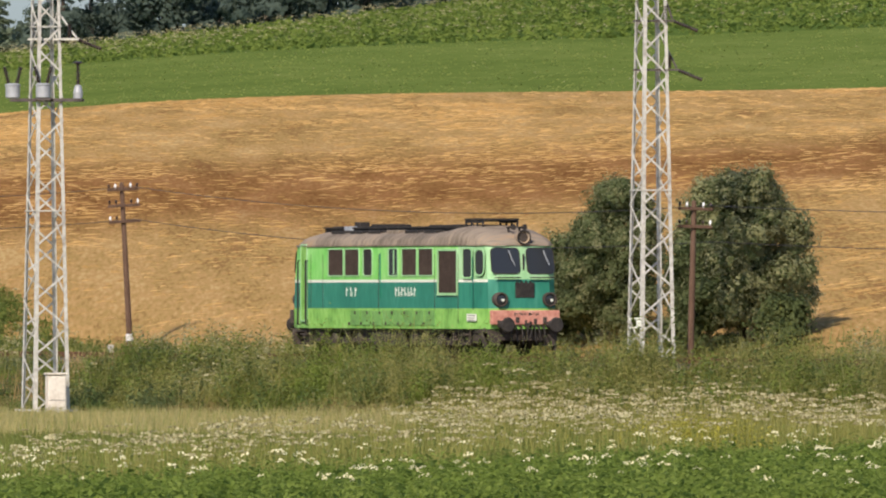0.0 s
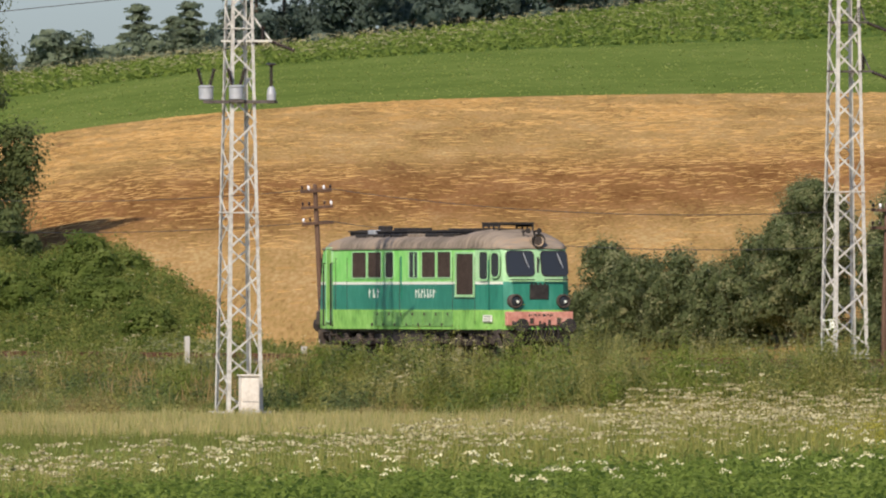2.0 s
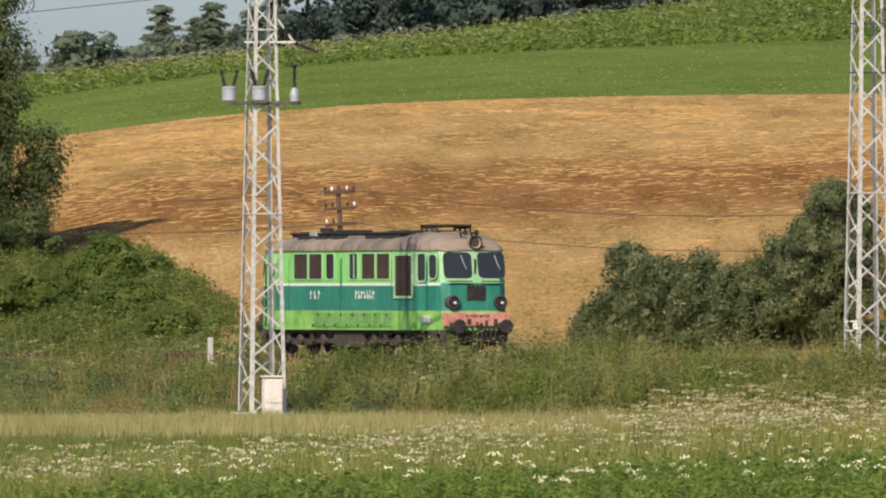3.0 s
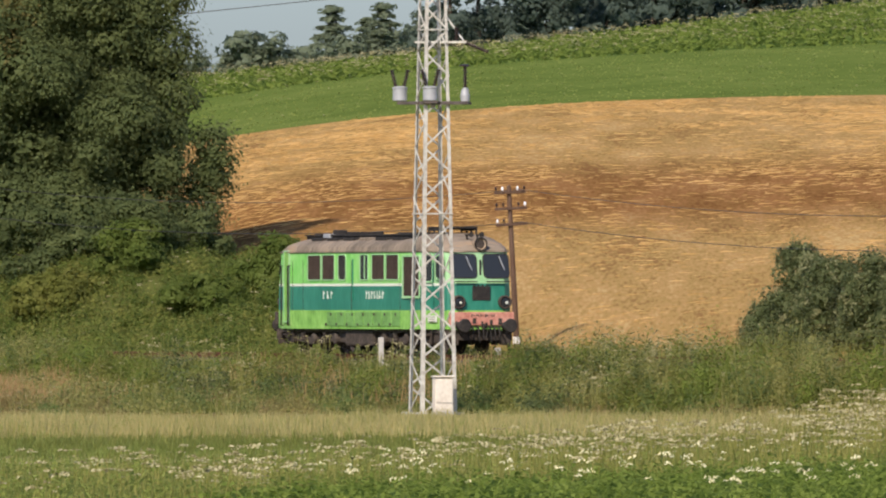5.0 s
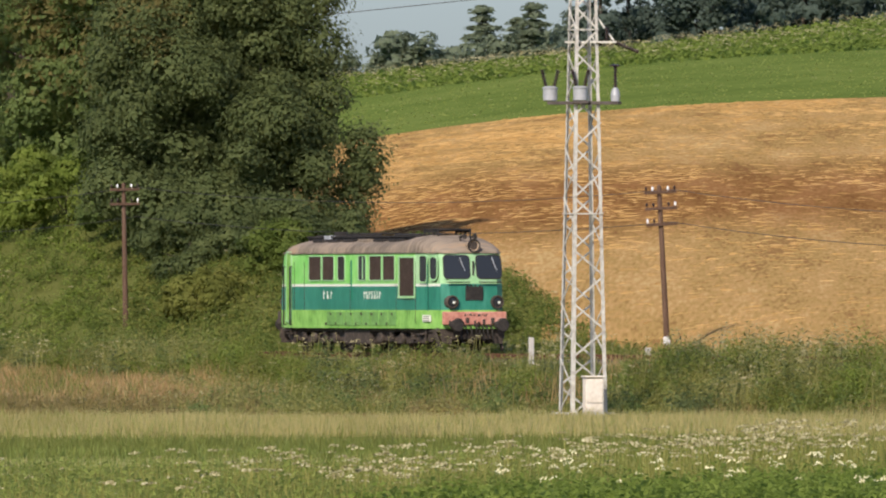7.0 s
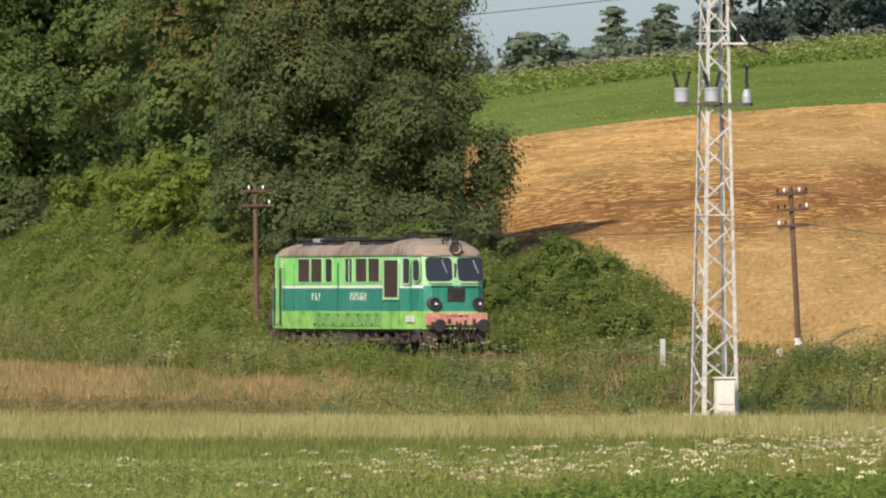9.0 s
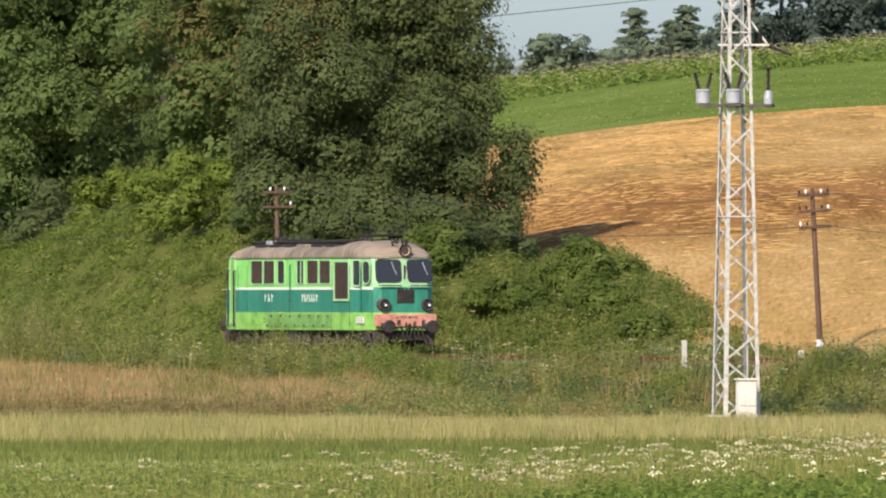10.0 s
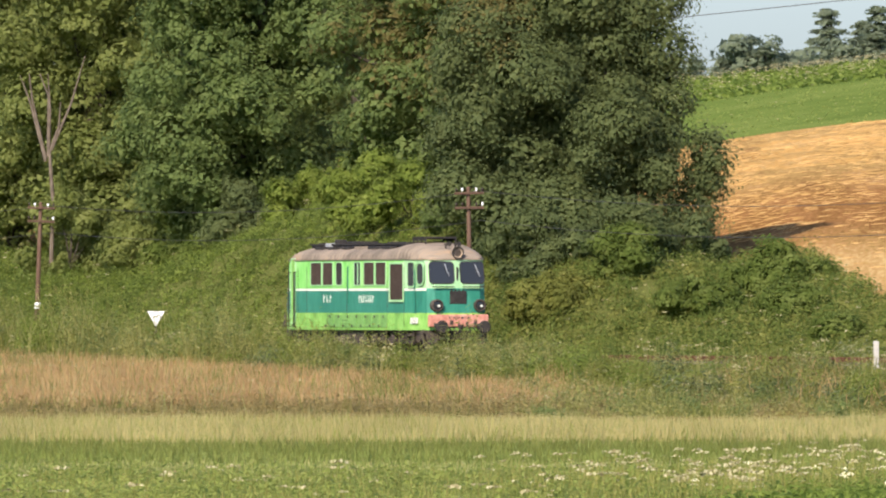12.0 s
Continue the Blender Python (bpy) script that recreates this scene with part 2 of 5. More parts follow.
def height(x, y):
    x, y = np.asarray(x, float), np.asarray(y, float)
    a, q = along(x, y), across(x, y)
    near = np.interp(y, [-600, 0, 100, 200, 295, 450, 560, 700], [1.5, .3, -.8, -1.9, -2.45, -1.9, -.1, -.1])
    near = near + .04 * bumps(x, y, 5.0)
    k = np.clip(x / np.maximum(y, 50) * 100, -3.6, 5.5)
    e1 = .0145700 + (.0396 * k - .0125 * k**2 + .0016 * k**3) * .01
    e2 = .0179340 + (.0579 * k - .0105 * k**2 + .0014 * k**3) * .01
    e3 = .0195300 + (.1127 * k + .0017 * k**2) * .01
    y0 = 461.5 + (9.305 - np.clip(x, -45, 45)) * 2.286   # seven metres behind the track
    z1, z2, z3 = 2 + e1 * 720, 2 + e2 * 850, 2 + e3 * 980
    hill = np.where(y < 720, -.3 + (z1 + .3) * np.clip((y - y0) / (720 - y0), 0, 1) ** np.interp(x, [-12, 5], [.56, .8]),
                    np.where(y < 850, z1 + (z2 - z1) * (y - 720) / 130,
                             np.where(y < 980, z2 + (z3 - z2) * (y - 850) / 130,
                                      z3 + 1.0 - np.exp(-(y - 980) / 60) + np.clip((y - 1100) / 800, 0, 1.2) * 5)))
    b = a + 2.3 * (np.clip(q, 3, 40) - 8)   # the bank ends on a slanting line
    bank = np.interp(-b, [62, 66, 72, 79, 98, 117, 134, 152, 163, 400], [-.6, .4, 1.7, 2.9, 4.6, 6.6, 5.0, 3.0, 1.2, 1.2]) * smooth(q, 3.5, 15) - .5 * (1 - smooth(q, 3.5, 6))
    bank = bank + .25 * bumps(x, y, 3.1) * smooth(q, 5, 9) * (bank > .3)
    far = np.maximum(hill, bank)
    bed = -.55
    z = np.where(q < 0, near + (np.maximum(bed, near) - near) * smooth(q, -9, -3.0), far)
    w = smooth(np.abs(q), 2.4, 4.2)
    return np.where(y > 150, bed * (1 - w) + z * w, z)


def green_end(a, q):
    """Below about -62 the slope beyond the track is green; the stubble field begins on a slanting line."""
    return a + 3.5 * (np.clip(q, 3, 40) - 4) - 15


def ground():
    xs = np.concatenate([[-4000, -2000, -1000, -500, -300, -200, -140, -110], np.arange(-90, 90.1, 1.25), [110, 140, 200, 300, 500, 1000, 2000, 4000]])
    ys = np.concatenate([[-600, -100, -20, 20, 60, 100, 150, 200, 240, 265], np.arange(280, 620.1, 1.25), np.arange(630, 985, 10), [1000, 1030, 1080, 1150, 1300, 1500, 1900, 2600, 3500, 4600]])
    gx, gy = np.meshgrid(xs, ys)
    z = height(gx, gy)
    w = len(xs)
    verts = np.stack([gx, gy, z], -1).reshape(-1, 3)
    i = (np.arange(len(ys) - 1)[:, None] * w + np.arange(w - 1)[None]).ravel()
    me = bpy.data.meshes.new("ground")
    me.from_pydata(verts.tolist(), [], np.stack([i, i + 1, i + w + 1, i + w], 1).tolist())
    cx, cy = ((gx[1:, 1:] + gx[:-1, :-1]) / 2).ravel(), ((gy[1:, 1:] + gy[:-1, :-1]) / 2).ravel()
    q, a = across(cx, cy), along(cx, cy)
    bankside = (q > 2) & (q < 19 + 4 * bumps(cx, cy, 6)) & (green_end(a, q) < -63 + 3 * bumps(cx, cy, 2.5))
    idx = np.where(cy < 384, 0, np.where(cy < 452, 1, 2))
    idx = np.where(q > 5, 3, np.where(q > -9, 2, idx))
    idx = np.where(bankside, 2, idx)
    idx = np.where((cy > 720) & (q > 5), 4, idx)
    idx = np.where((cy > 850) & (q > 5), 5, idx)
    for n in ("meadow", "dry", "bank", "stubble", "greencrop", "potatosoil"):
        me.materials.append(M[n])
    me.polygons.foreach_set("material_index", idx.astype(np.int32))
    for p in me.polygons:
        p.use_smooth = True
    return tagged(new("ground", me), "rolling farmland with meadow, stubble field and green crops", "ground", kind="structure")


ground()


# ---- railway track ----
def track():
    m = Matrix.LocRotScale((FRONT0[0], FRONT0[1], 0), Euler((0, 0, math.atan2(AHEAD[1], AHEAD[0]))), None)
    bed = empty("railway_track", m, "rusty single railway track on brown ballast among weeds", "railway track", kind="structure")
    bm = bmesh.new()
    prof = [(-2.3, -.62), (-1.55, -.2), (1.55, -.2), (2.3, -.62)]
    xs = [70 - 4 * i for i in range(80)]
    rows = [[bm.verts.new((x, y, z + random.uniform(-.02, .02))) for y, z in prof] for x in xs]
    for r, s in zip(rows, rows[1:]):
        for i in range(3):
            bm.faces.new((r[i], r[i + 1], s[i + 1], s[i]))
    part("ballast_bed", bm, M["ballast"], bed)
    for y in (-.7525, .7525):
        bm = bmesh.new()
        box(bm, -246, 70, y - .036, y + .036, -.045, 0)
        box(bm, -246, 70, y - .01, y + .01, -.13, -.045)
        box(bm, -246, 70, y - .07, y + .07, -.16, -.13)
        part("rail", bm, M["rust"], bed)
    bm = bmesh.new()
    box(bm, -.12, .12, -1.25, 1.25, -.27, -.165, .015)
    first = part("sleeper", bm, M["bark"], bed)
    for i in range(1, 230):
        o = new("sleeper", first.data)
        o.parent = bed
        o.location = (40 - .65 * i, 0, 0)
    first.location = (40, 0, 0)


M["rust"] = mat("rust", [(.09, .04, .02), (.17, .08, .04), (.24, .13, .08)], 6, .85, .3, obj=True)
M["lime"] = mat("lime_green_paint", [(.11, .42, .07), (.17, .57, .11), (.28, .65, .19), (.46, .70, .36)], .3, .45, obj=True, fine=3.5, stretch=(1, 1, .45), spec=.4, spread=(.28, .74), bump=.05, bump_scale=3)
M["mint"] = mat("faded_green_paint", [(.21, .46, .20), (.31, .57, .29), (.43, .63, .38)], 1.1, .5, obj=True, fine=7, stretch=(1, 1, .4), spread=(.3, .72))
M["teal"] = mat("teal_paint", [(.012, .135, .09), (.018, .20, .13), (.05, .28, .19)], .9, .45, obj=True, fine=6, stretch=(1.2, 1, .3), spec=.4, spread=(.28, .75))
M["skirt"] = mat("dirty_lime_paint", [(.075, .17, .035), (.17, .40, .08), (.255, .53, .12), (.36, .56, .20)], 1.4, .55, obj=True, fine=6, stretch=(1, 1, .5), spread=(.30, .7))
M["panel"] = mat("scuffed_green_panel", [(.10, .20, .06), (.15, .34, .09), (.22, .42, .13)], 2.2, .6, obj=True, fine=8)
M["white"] = mat("white_paint", [(.62, .66, .54), (.80, .82, .72)], 2, .5, obj=True, fine=9)
M["roof"] = mat("sooty_roof", [(.075, .062, .048), (.19, .155, .115), (.29, .235, .175), (.37, .255, .15)], .55, .8, obj=True, fine=4, stretch=(1.6, .4, .6), spread=(.30, .70))
M["black"] = mat("grimy_black", [(.012, .011, .01), (.03, .027, .024), (.06, .05, .042)], 2.5, .75, obj=True, fine=12)
M["bogie"] = mat("bogie_dirt", [(.03, .025, .02), (.065, .052, .042), (.12, .098, .08)], 2.2, .9, obj=True, fine=9)
M["grille"] = mat("brown_grille", [(.045, .03, .022), (.075, .05, .038), (.11, .08, .06)], 3, .8, obj=True, fine=14)
M["pink"] = mat("faded_red_beam", [(.40, .14, .10), (.58, .26, .19), (.66, .38, .30)], 2.4, .65, obj=True, fine=8)
M["steel"] = mat("weathered_white_steel", [(.22, .18, .15), (.40, .38, .33), (.54, .53, .47), (.63, .62, .55)], 1.6, .6, obj=True, fine=7, spread=(.28, .62))
M["steel_dark"] = mat("dark_steel", [(.06, .05, .045), (.13, .11, .10)], 3, .6, .4, obj=True)
M["porcelain"] = mat("brown_porcelain", [(.02, .014, .012), (.05, .032, .026)], 3, .25, obj=True)
M["porcelain_white"] = mat("white_porcelain", [(.75, .76, .76), (.86, .87, .87)], 3, .2, obj=True)
M["zinc"] = mat("grey_zinc", [(.34, .36, .37), (.48, .50, .51)], 3, .5, .2, obj=True)
M["cabinet"] = mat("cream_cabinet", [(.58, .52, .43), (.72, .67, .57), (.78, .74, .65)], 2, .6, obj=True, fine=8)
M["concrete"] = mat("pale_concrete", [(.42, .40, .36), (.60, .58, .53)], 4, .9, obj=True, fine=15)
M["polewood"] = mat("old_pole_wood", [(.066, .038, .025), (.122, .072, .047), (.18, .118, .082)], 2, .9, obj=True, fine=12, stretch=(4, 4, .6))
M["sign"] = mat("white_sign", [(.78, .78, .76), (.86, .86, .85)], 4, .5, obj=True)
M["wire"] = mat("wire", [(.05, .045, .04), (.09, .08, .07)], 1, .5, .6)
glass = bpy.data.materials.new("dark_cab_glass")
glass.use_nodes = True
gb = glass.node_tree.nodes["Principled BSDF"]
gb.inputs["Base Color"].default_value, gb.inputs["Roughness"].default_value = (.028, .032, .036, 1), .14
M["glass"] = glass
track()


# ---- locomotive ----
# local x runs forward with 0 in mid-body, the front's windows at 7.85; z = 0 is the rail top
def front_x(z):
    return 7.85 + float(np.interp(z, [.88, 1.57, 2.45, 2.60, 3.65], [.22, .22, .16, .14, -.05]))


def plan(z):
    """Half the outline at the height z, from the rear middle to the front middle."""
    f = front_x(z)
    return [(-f - .05, 0), (-f, .92), (-f + .22, 1.2), (-6.05, 1.47), (6.05, 1.47), (f - .22, 1.2), (f, .92), (f + .05, 0)]


def loco_body(loco):
    bm = bmesh.new()
    zs = [.90, 1.57, 2.43, 2.52, 3.06, 3.65]
    loops = []
    for z in zs:
        h = plan(z)
        loop = [(x, -y) for x, y in h] + [(x, y) for x, y in h[-2:0:-1]]
        loops.append([bm.verts.new((x, y, z)) for x, y in loop])
    n = len(loops[0])
    for k, (a, b) in enumerate(zip(loops, loops[1:])):
        for i in range(n):
            f = bm.faces.new((a[i], a[(i + 1) % n], b[(i + 1) % n], b[i]))
            xs = [v.co.x for v in f.verts]
            end = min(xs) > 6.5 or max(xs) < -6.5
            front = sum(xs) / 4 > 6.0
            f.material_index = (3, 2, 1 if not end else (4 if k > 2 else 2), 4 if front else 0, 4 if front else 0)[k]
    bm.faces.new(loops[0][::-1])
    bm.faces.new(loops[-1])
    return part("body", bm, [M["lime"], M["white"], M["teal"], M["skirt"], M["mint"]], loco, "two-tone green body with a white stripe, faded")


def loco_roof(loco):
    bm = bmesh.new()
    rows = []
    stations = [(-7.87, .40, 1.0), (-7.5, .58, 1.2), (-6.9, .78, 1.34), (-6.0, .88, 1.47), (-5.2, .86, 1.47), (3.3, .86, 1.47), (4.0, .88, 1.47),
                (4.7, 1.0, 1.47), (5.5, 1.05, 1.47), (6.3, 1.0, 1.42), (6.9, .88, 1.34), (7.4, .70, 1.26), (7.72, .52, 1.1), (7.87, .40, .95)]
    for x, hgt, w in stations:
        row = []
        for i in range(13):
            t = math.pi * i / 12
            y = math.cos(t)
            z = math.sin(t) ** .72
            row.append(bm.verts.new((x, w * 1.02 * (abs(y) ** .8) * (1 if y > 0 else -1), 3.62 + (hgt - .34) * z)))
        rows.append(row)
    for a, b in zip(rows, rows[1:]):
        for i in range(12):
            bm.faces.new((a[i], a[i + 1], b[i + 1], b[i]))
    bm.faces.new(rows[0])
    bm.faces.new(rows[-1][::-1])
    roof = part("roof", bm, M["roof"], loco, "rounded roof stained brown with soot", smooth=True)
    bm = bmesh.new()   # gutter along the eaves
    h = plan(3.65)
    loop = [(x * 1.004, -y * 1.02) for x, y in h] + [(x * 1.004, y * 1.02) for x, y in h[-2:0:-1]]
    for p, q in zip(loop, loop[1:] + loop[:1]):
        beam(bm, (*p, 3.66), (*q, 3.66), .04, .05)
    part("gutter", bm, M["roof"], roof)
    bm = bmesh.new()   # exhaust and fan deck
    box(bm, -6.6, 4.5, -.62, .62, 4.0, 4.24, .03)
    for y in (-.66, .66):
        beam(bm, (-6.6, y, 4.26), (4.5, y, 4.26), .05, .06)
    for i in range(35):
        box(bm, -6.3 + i * .3, -6.2 + i * .3, -.55, .55, 4.24, 4.28)
    part("fan_deck", bm, M["black"], roof, "black louvred fan deck")
    for x0, x1, w, h2 in ((-6.2, -4.4, .5, .0), (-3.2, -1.9, .45, .06), (1.6, 4.2, .5, .02)):
        bm = bmesh.new()
        box(bm, x0, x1, -w, w, 4.24, 4.32 + h2, .02)
        part("roof_hatch", bm, M["black"] if x0 < 2 else M["roof"], roof)
    bm = bmesh.new()
    box(bm, -5.0, -4.5, -.25, .10, 4.24, 4.46, .02)
    part("exhaust_stack", bm, M["black"], roof)
    bm = bmesh.new()
    box(bm, -4.8, -4.2, -.72, -.5, 4.1, 4.31, .02)
    part("vent_box", bm, M["zinc"], roof, "pale grey vent box")
    for i in range(6):
        bm = bmesh.new()
        box(bm, -5.2 + i * 1.5, -4.2 + i * 1.5, -1.02, -.72, 4.0, 4.17, .03)
        part("roof_vent", bm, M["black"] if i not in (3,) else M["roof"], roof)
    # low raised frame over the front cab
    bm = bmesh.new()
    for y in (-.62, .62):
        beam(bm, (4.8, y, 4.50), (6.2, y, 4.50), .07, .06)
    for x in (4.8, 6.2):
        beam(bm, (x, -.65, 4.50), (x, .65, 4.50), .07, .06)
    for x in (4.83, 5.3, 5.72, 6.17):
        for y in (-.62, .62):
            beam(bm, (x, y, 4.0), (x, y, 4.5), .05)
    for x in (5.3, 5.72):
        beam(bm, (x, -.64, 4.50), (x, .64, 4.50), .06, .05)
    box(bm, 4.82, 6.18, -.58, .58, 4.43, 4.47)
    for y in (-.3, .3):
        beam(bm, (4.8, y, 4.50), (6.2, y, 4.50), .06, .05)
    for y in (-.62, .62):
        beam(bm, (4.8, y, 4.41), (6.2, y, 4.41), .06, .06)
    tagged(part("roof_rack", bm, M["black"], roof), kind="stuff")
    for y in (-.16, .24):
        bm = lathe(bmesh.new(), [(.03, 0), (.035, .28), (.06, .42), (.10, .5)], 10, pose(7.05, y, 4.22, 0, 88, 0))
        beam(bm, (7.15, y, 3.95), (7.15, y, 4.24), .05)
        part("horn", bm, M["black"], roof)
    lamp = part("top_lamp", lathe(bmesh.new(), [(.17, -.5), (.22, 0), (.235, .10), (.20, .11), (.165, .06)], 20, pose(7.82, .05, 3.90, 0, 88, 0)), M["roof"], roof)
    part("lamp_glass", lathe(bmesh.new(), [(.15, 0), (.12, .025), (.02, .035)], 20, pose(7.88, .05, 3.90, 0, 88, 0)), M["bogie"], lamp)
    part("lamp_rim", lathe(bmesh.new(), [(.20, .09), (.245, .09), (.245, .13), (.20, .13)], 20, pose(7.82, .05, 3.90, 0, 88, 0), cap=False), M["black"], lamp)


def rounded(w, h, r, n=4):
    pts = []
    for cx, cy, a0 in ((w / 2 - r, h / 2 - r, 0), (-w / 2 + r, h / 2 - r, 90), (-w / 2 + r, -h / 2 + r, 180), (w / 2 - r, -h / 2 + r, 270)):
        for i in range(n + 1):
            t = radians(a0 + 90 * i / n)
            pts.append((cx + r * math.cos(t), cy + r * math.sin(t)))
    return pts


def framed(bm_frame, bm_pane, m, w, h, r, rim, proud=.03):
    """A window in the plane x-y of m: a rim standing proud, its pane set back inside."""
    o, i = rounded(w + 2 * rim, h + 2 * rim, r + rim), rounded(w, h, r)
    n = len(o)
    rings = [[bm_frame.verts.new(m @ Vector((x, y, z))) for x, y in ring] for ring, z in ((o, -.01), (o, proud), (i, proud), (i, .002))]
    for a, b in zip(rings, rings[1:]):
        for k in range(n):
            bm_frame.faces.new((a[k], a[(k + 1) % n], b[(k + 1) % n], b[k]))
    bm_pane.faces.new([bm_pane.verts.new(m @ Vector((x, y, .006))) for x, y in i])


def on_side(x, z, y=-1.47, yaw=0.0):
    """A frame on the side that faces the camera: x along, y up, z out."""
    return Matrix.Translation((x, y, z)) @ Matrix.Rotation(radians(yaw), 4, "Z") @ Matrix.Rotation(radians(90), 4, "X")


def window(loco, name, m, w, h, r, rim, pane, frame_mat, label="", bars=0, proud=.03):
    fr, pn = bmesh.new(), bmesh.new()
    framed(fr, pn, m, w, h, r, rim, proud)
    wob = part(name, fr, frame_mat, loco, label)
    part("pane" if pane is M["glass"] else "louvre_panel", pn, pane, wob)
    if bars:
        bm = bmesh.new()
        for i in range(bars):
            y = -h / 2 + h * (i + .5) / bars
            a, b = m @ Vector((-w / 2, y, .012)), m @ Vector((w / 2, y, .012))
            beam(bm, a, b, .02, .014)
        part("louvre", bm, M["grille"], wob)
    return wob


def loco_sides(loco):
    D = 7.85 - 1.81   # right edge of the large grille
    for sgn in (1, -1):
        def at(x, z, yaw=0.0, y=1.47):
            m = on_side(x, z, -y, yaw)
            return m if sgn == 1 else Matrix.Rotation(math.pi, 4, "Z") @ m
        for x0, x1, pane, bars in ((-10.42, -9.22, "grille", 14), (-9.06, -7.93, "grille", 14), (-7.56, -6.86, "black", 0), (-5.52, -4.80, "glass", 0),
                                   (-4.42, -3.28, "grille", 14), (-3.10, -1.98, "grille", 14)):
            window(loco, "side_window", at(D + (x0 + x1) / 2, 3.10), x1 - x0, .86, .05 if pane != "black" else .12, .04, M[pane], M["mint"], bars=bars)
        bm = bmesh.new()   # bright bar in the open window
        box(bm, -.03, .03, -.4, .4, .01, .03)
        bmesh.ops.transform(bm, matrix=at(D - 5.1, 3.1), verts=bm.verts)
        part("window_bar", bm, M["mint"], loco)
        window(loco, "radiator_grille", at(D - .78, 2.77), 1.45, 1.38, .03, .07, M["grille"], M["mint"], "tall brown louvred grille in a pale frame", bars=26, proud=.045)
        bm = bmesh.new()
        box(bm, -.80, .80, -.025, .025, 0, .06)
        bmesh.ops.transform(bm, matrix=at(D - .78, 2.02), verts=bm.verts)
        part("grille_sill", bm, M["mint"], loco)
        # cab door and quarter window on the tapered nose
        window(loco, "cab_door_window", at(D + .62, 3.06, 8.0, 1.41), .52, .92, .10, .06, M["glass"], M["mint"])
        window(loco, "quarter_window", at(D + 1.36, 3.08, 8.4, 1.31), .50, .80, .18, .05, M["glass"], M["mint"])
        # rear cab door: a tall dark slot with rails
        window(loco, "rear_door", at(D - 12.55, 2.42, -6.0, 1.43), .62, 2.5, .04, .05, M["skirt"], M["mint"], "narrow rear cab door with handrails")
        bm = bmesh.new()
        for dx in (-.42, .42):
            beam(bm, (dx, -1.4, .09), (dx, .75, .09), .045)
            beam(bm, (dx, -1.4, 0), (dx, -1.4, .09), .03)
            beam(bm, (dx, .75, 0), (dx, .75, .09), .03)
        bmesh.ops.transform(bm, matrix=at(D - 12.55, 2.42, -6.0, 1.43), verts=bm.verts)
        part("handrail", bm, M["black"], loco)
        bm = bmesh.new()
        for dx in (.98,):
            beam(bm, (dx, -1.2, .07), (dx, .5, .07), .025)
        bmesh.ops.transform(bm, matrix=at(D, 2.75, 8.2, 1.47), verts=bm.verts)
        part("handrail", bm, M["teal"], loco)
        # access panels and rivets of the skirt
        for i in range(8):
            bm = bmesh.new()
            box(bm, -.39, .39, -.25, .25, 0, .03, .008)
            bmesh.ops.transform(bm, matrix=at(D - 8.2 + i * .86, 1.26 if i != 2 else 1.24), verts=bm.verts)
            part("access_panel", bm, M["panel"], loco)
        for i in range(14):
            bm = bmesh.new()
            box(bm, -.045, .045, -.05, .05, 0, .05, .008)
            bmesh.ops.transform(bm, matrix=at(D - 8.7 + i * .5, 1.42 if i % 2 else 1.06), verts=bm.verts)
            part("panel_latch", bm, M["bogie"], loco)
        bm = bmesh.new()   # dirt-lined joints between side sheets
        for dx in (-11.9, -10.9, -6.35, -1.85, .02):
            box(bm, dx - .012, dx + .012, -1.35 if dx > -2 else -.9, .9, 0, .008)
        box(bm, -8.8, -1.8, -1.395, -1.37, 0, .014)
        bmesh.ops.transform(bm, matrix=at(D, 2.45), verts=bm.verts)
        part("sheet_joint", bm, M["bogie"], loco)
        bm = bmesh.new()   # drain pipe
        beam(bm, (0, -.58, .02), (0, .9, .02), .05, .03)
        bmesh.ops.transform(bm, matrix=at(D - 6.2, 2.5), verts=bm.verts)
        part("drain_pipe", bm, M["teal"], loco)
        # painted marks that cannot be read: bars
        for x0, n, hh, step in ((-9.0, 3, .30, .36), (-5.0, 7, .30, .25)):
            bm = bmesh.new()
            for i in range(n):
                x = i * step
                box(bm, x, x + .055, -hh / 2, hh / 2, 0, .006)
                if i % 3 != 1:
                    box(bm, x + .055, x + .16, (.03, -.10)[i % 2], (.09, -.05)[i % 2], 0, .006)
                else:
                    box(bm, x + .11, x + .16, -hh / 2, 0, 0, .006)
            bmesh.ops.transform(bm, matrix=at(D + x0, 2.12), verts=bm.verts)
            tagged(part("painted_mark", bm, M["white"], loco, "white painted marks"), kind="stuff")
        bm = bmesh.new()
        box(bm, -.30, .30, -.12, .12, 0, .012, .004)
        bmesh.ops.transform(bm, matrix=at(D + .9, 1.27, 8.2, 1.385), verts=bm.verts)
        plate = part("data_plate", bm, M["white"], loco, "white data panel")
        bm = bmesh.new()
        for z in (.07, -.01, -.09):
            box(bm, -.24, .20, z - .012, z + .012, .012, .016)
        bmesh.ops.transform(bm, matrix=at(D + .9, 1.27, 8.2, 1.385), verts=bm.verts)
        tagged(part("plate_lines", bm, M["bogie"], plate), kind="stuff")


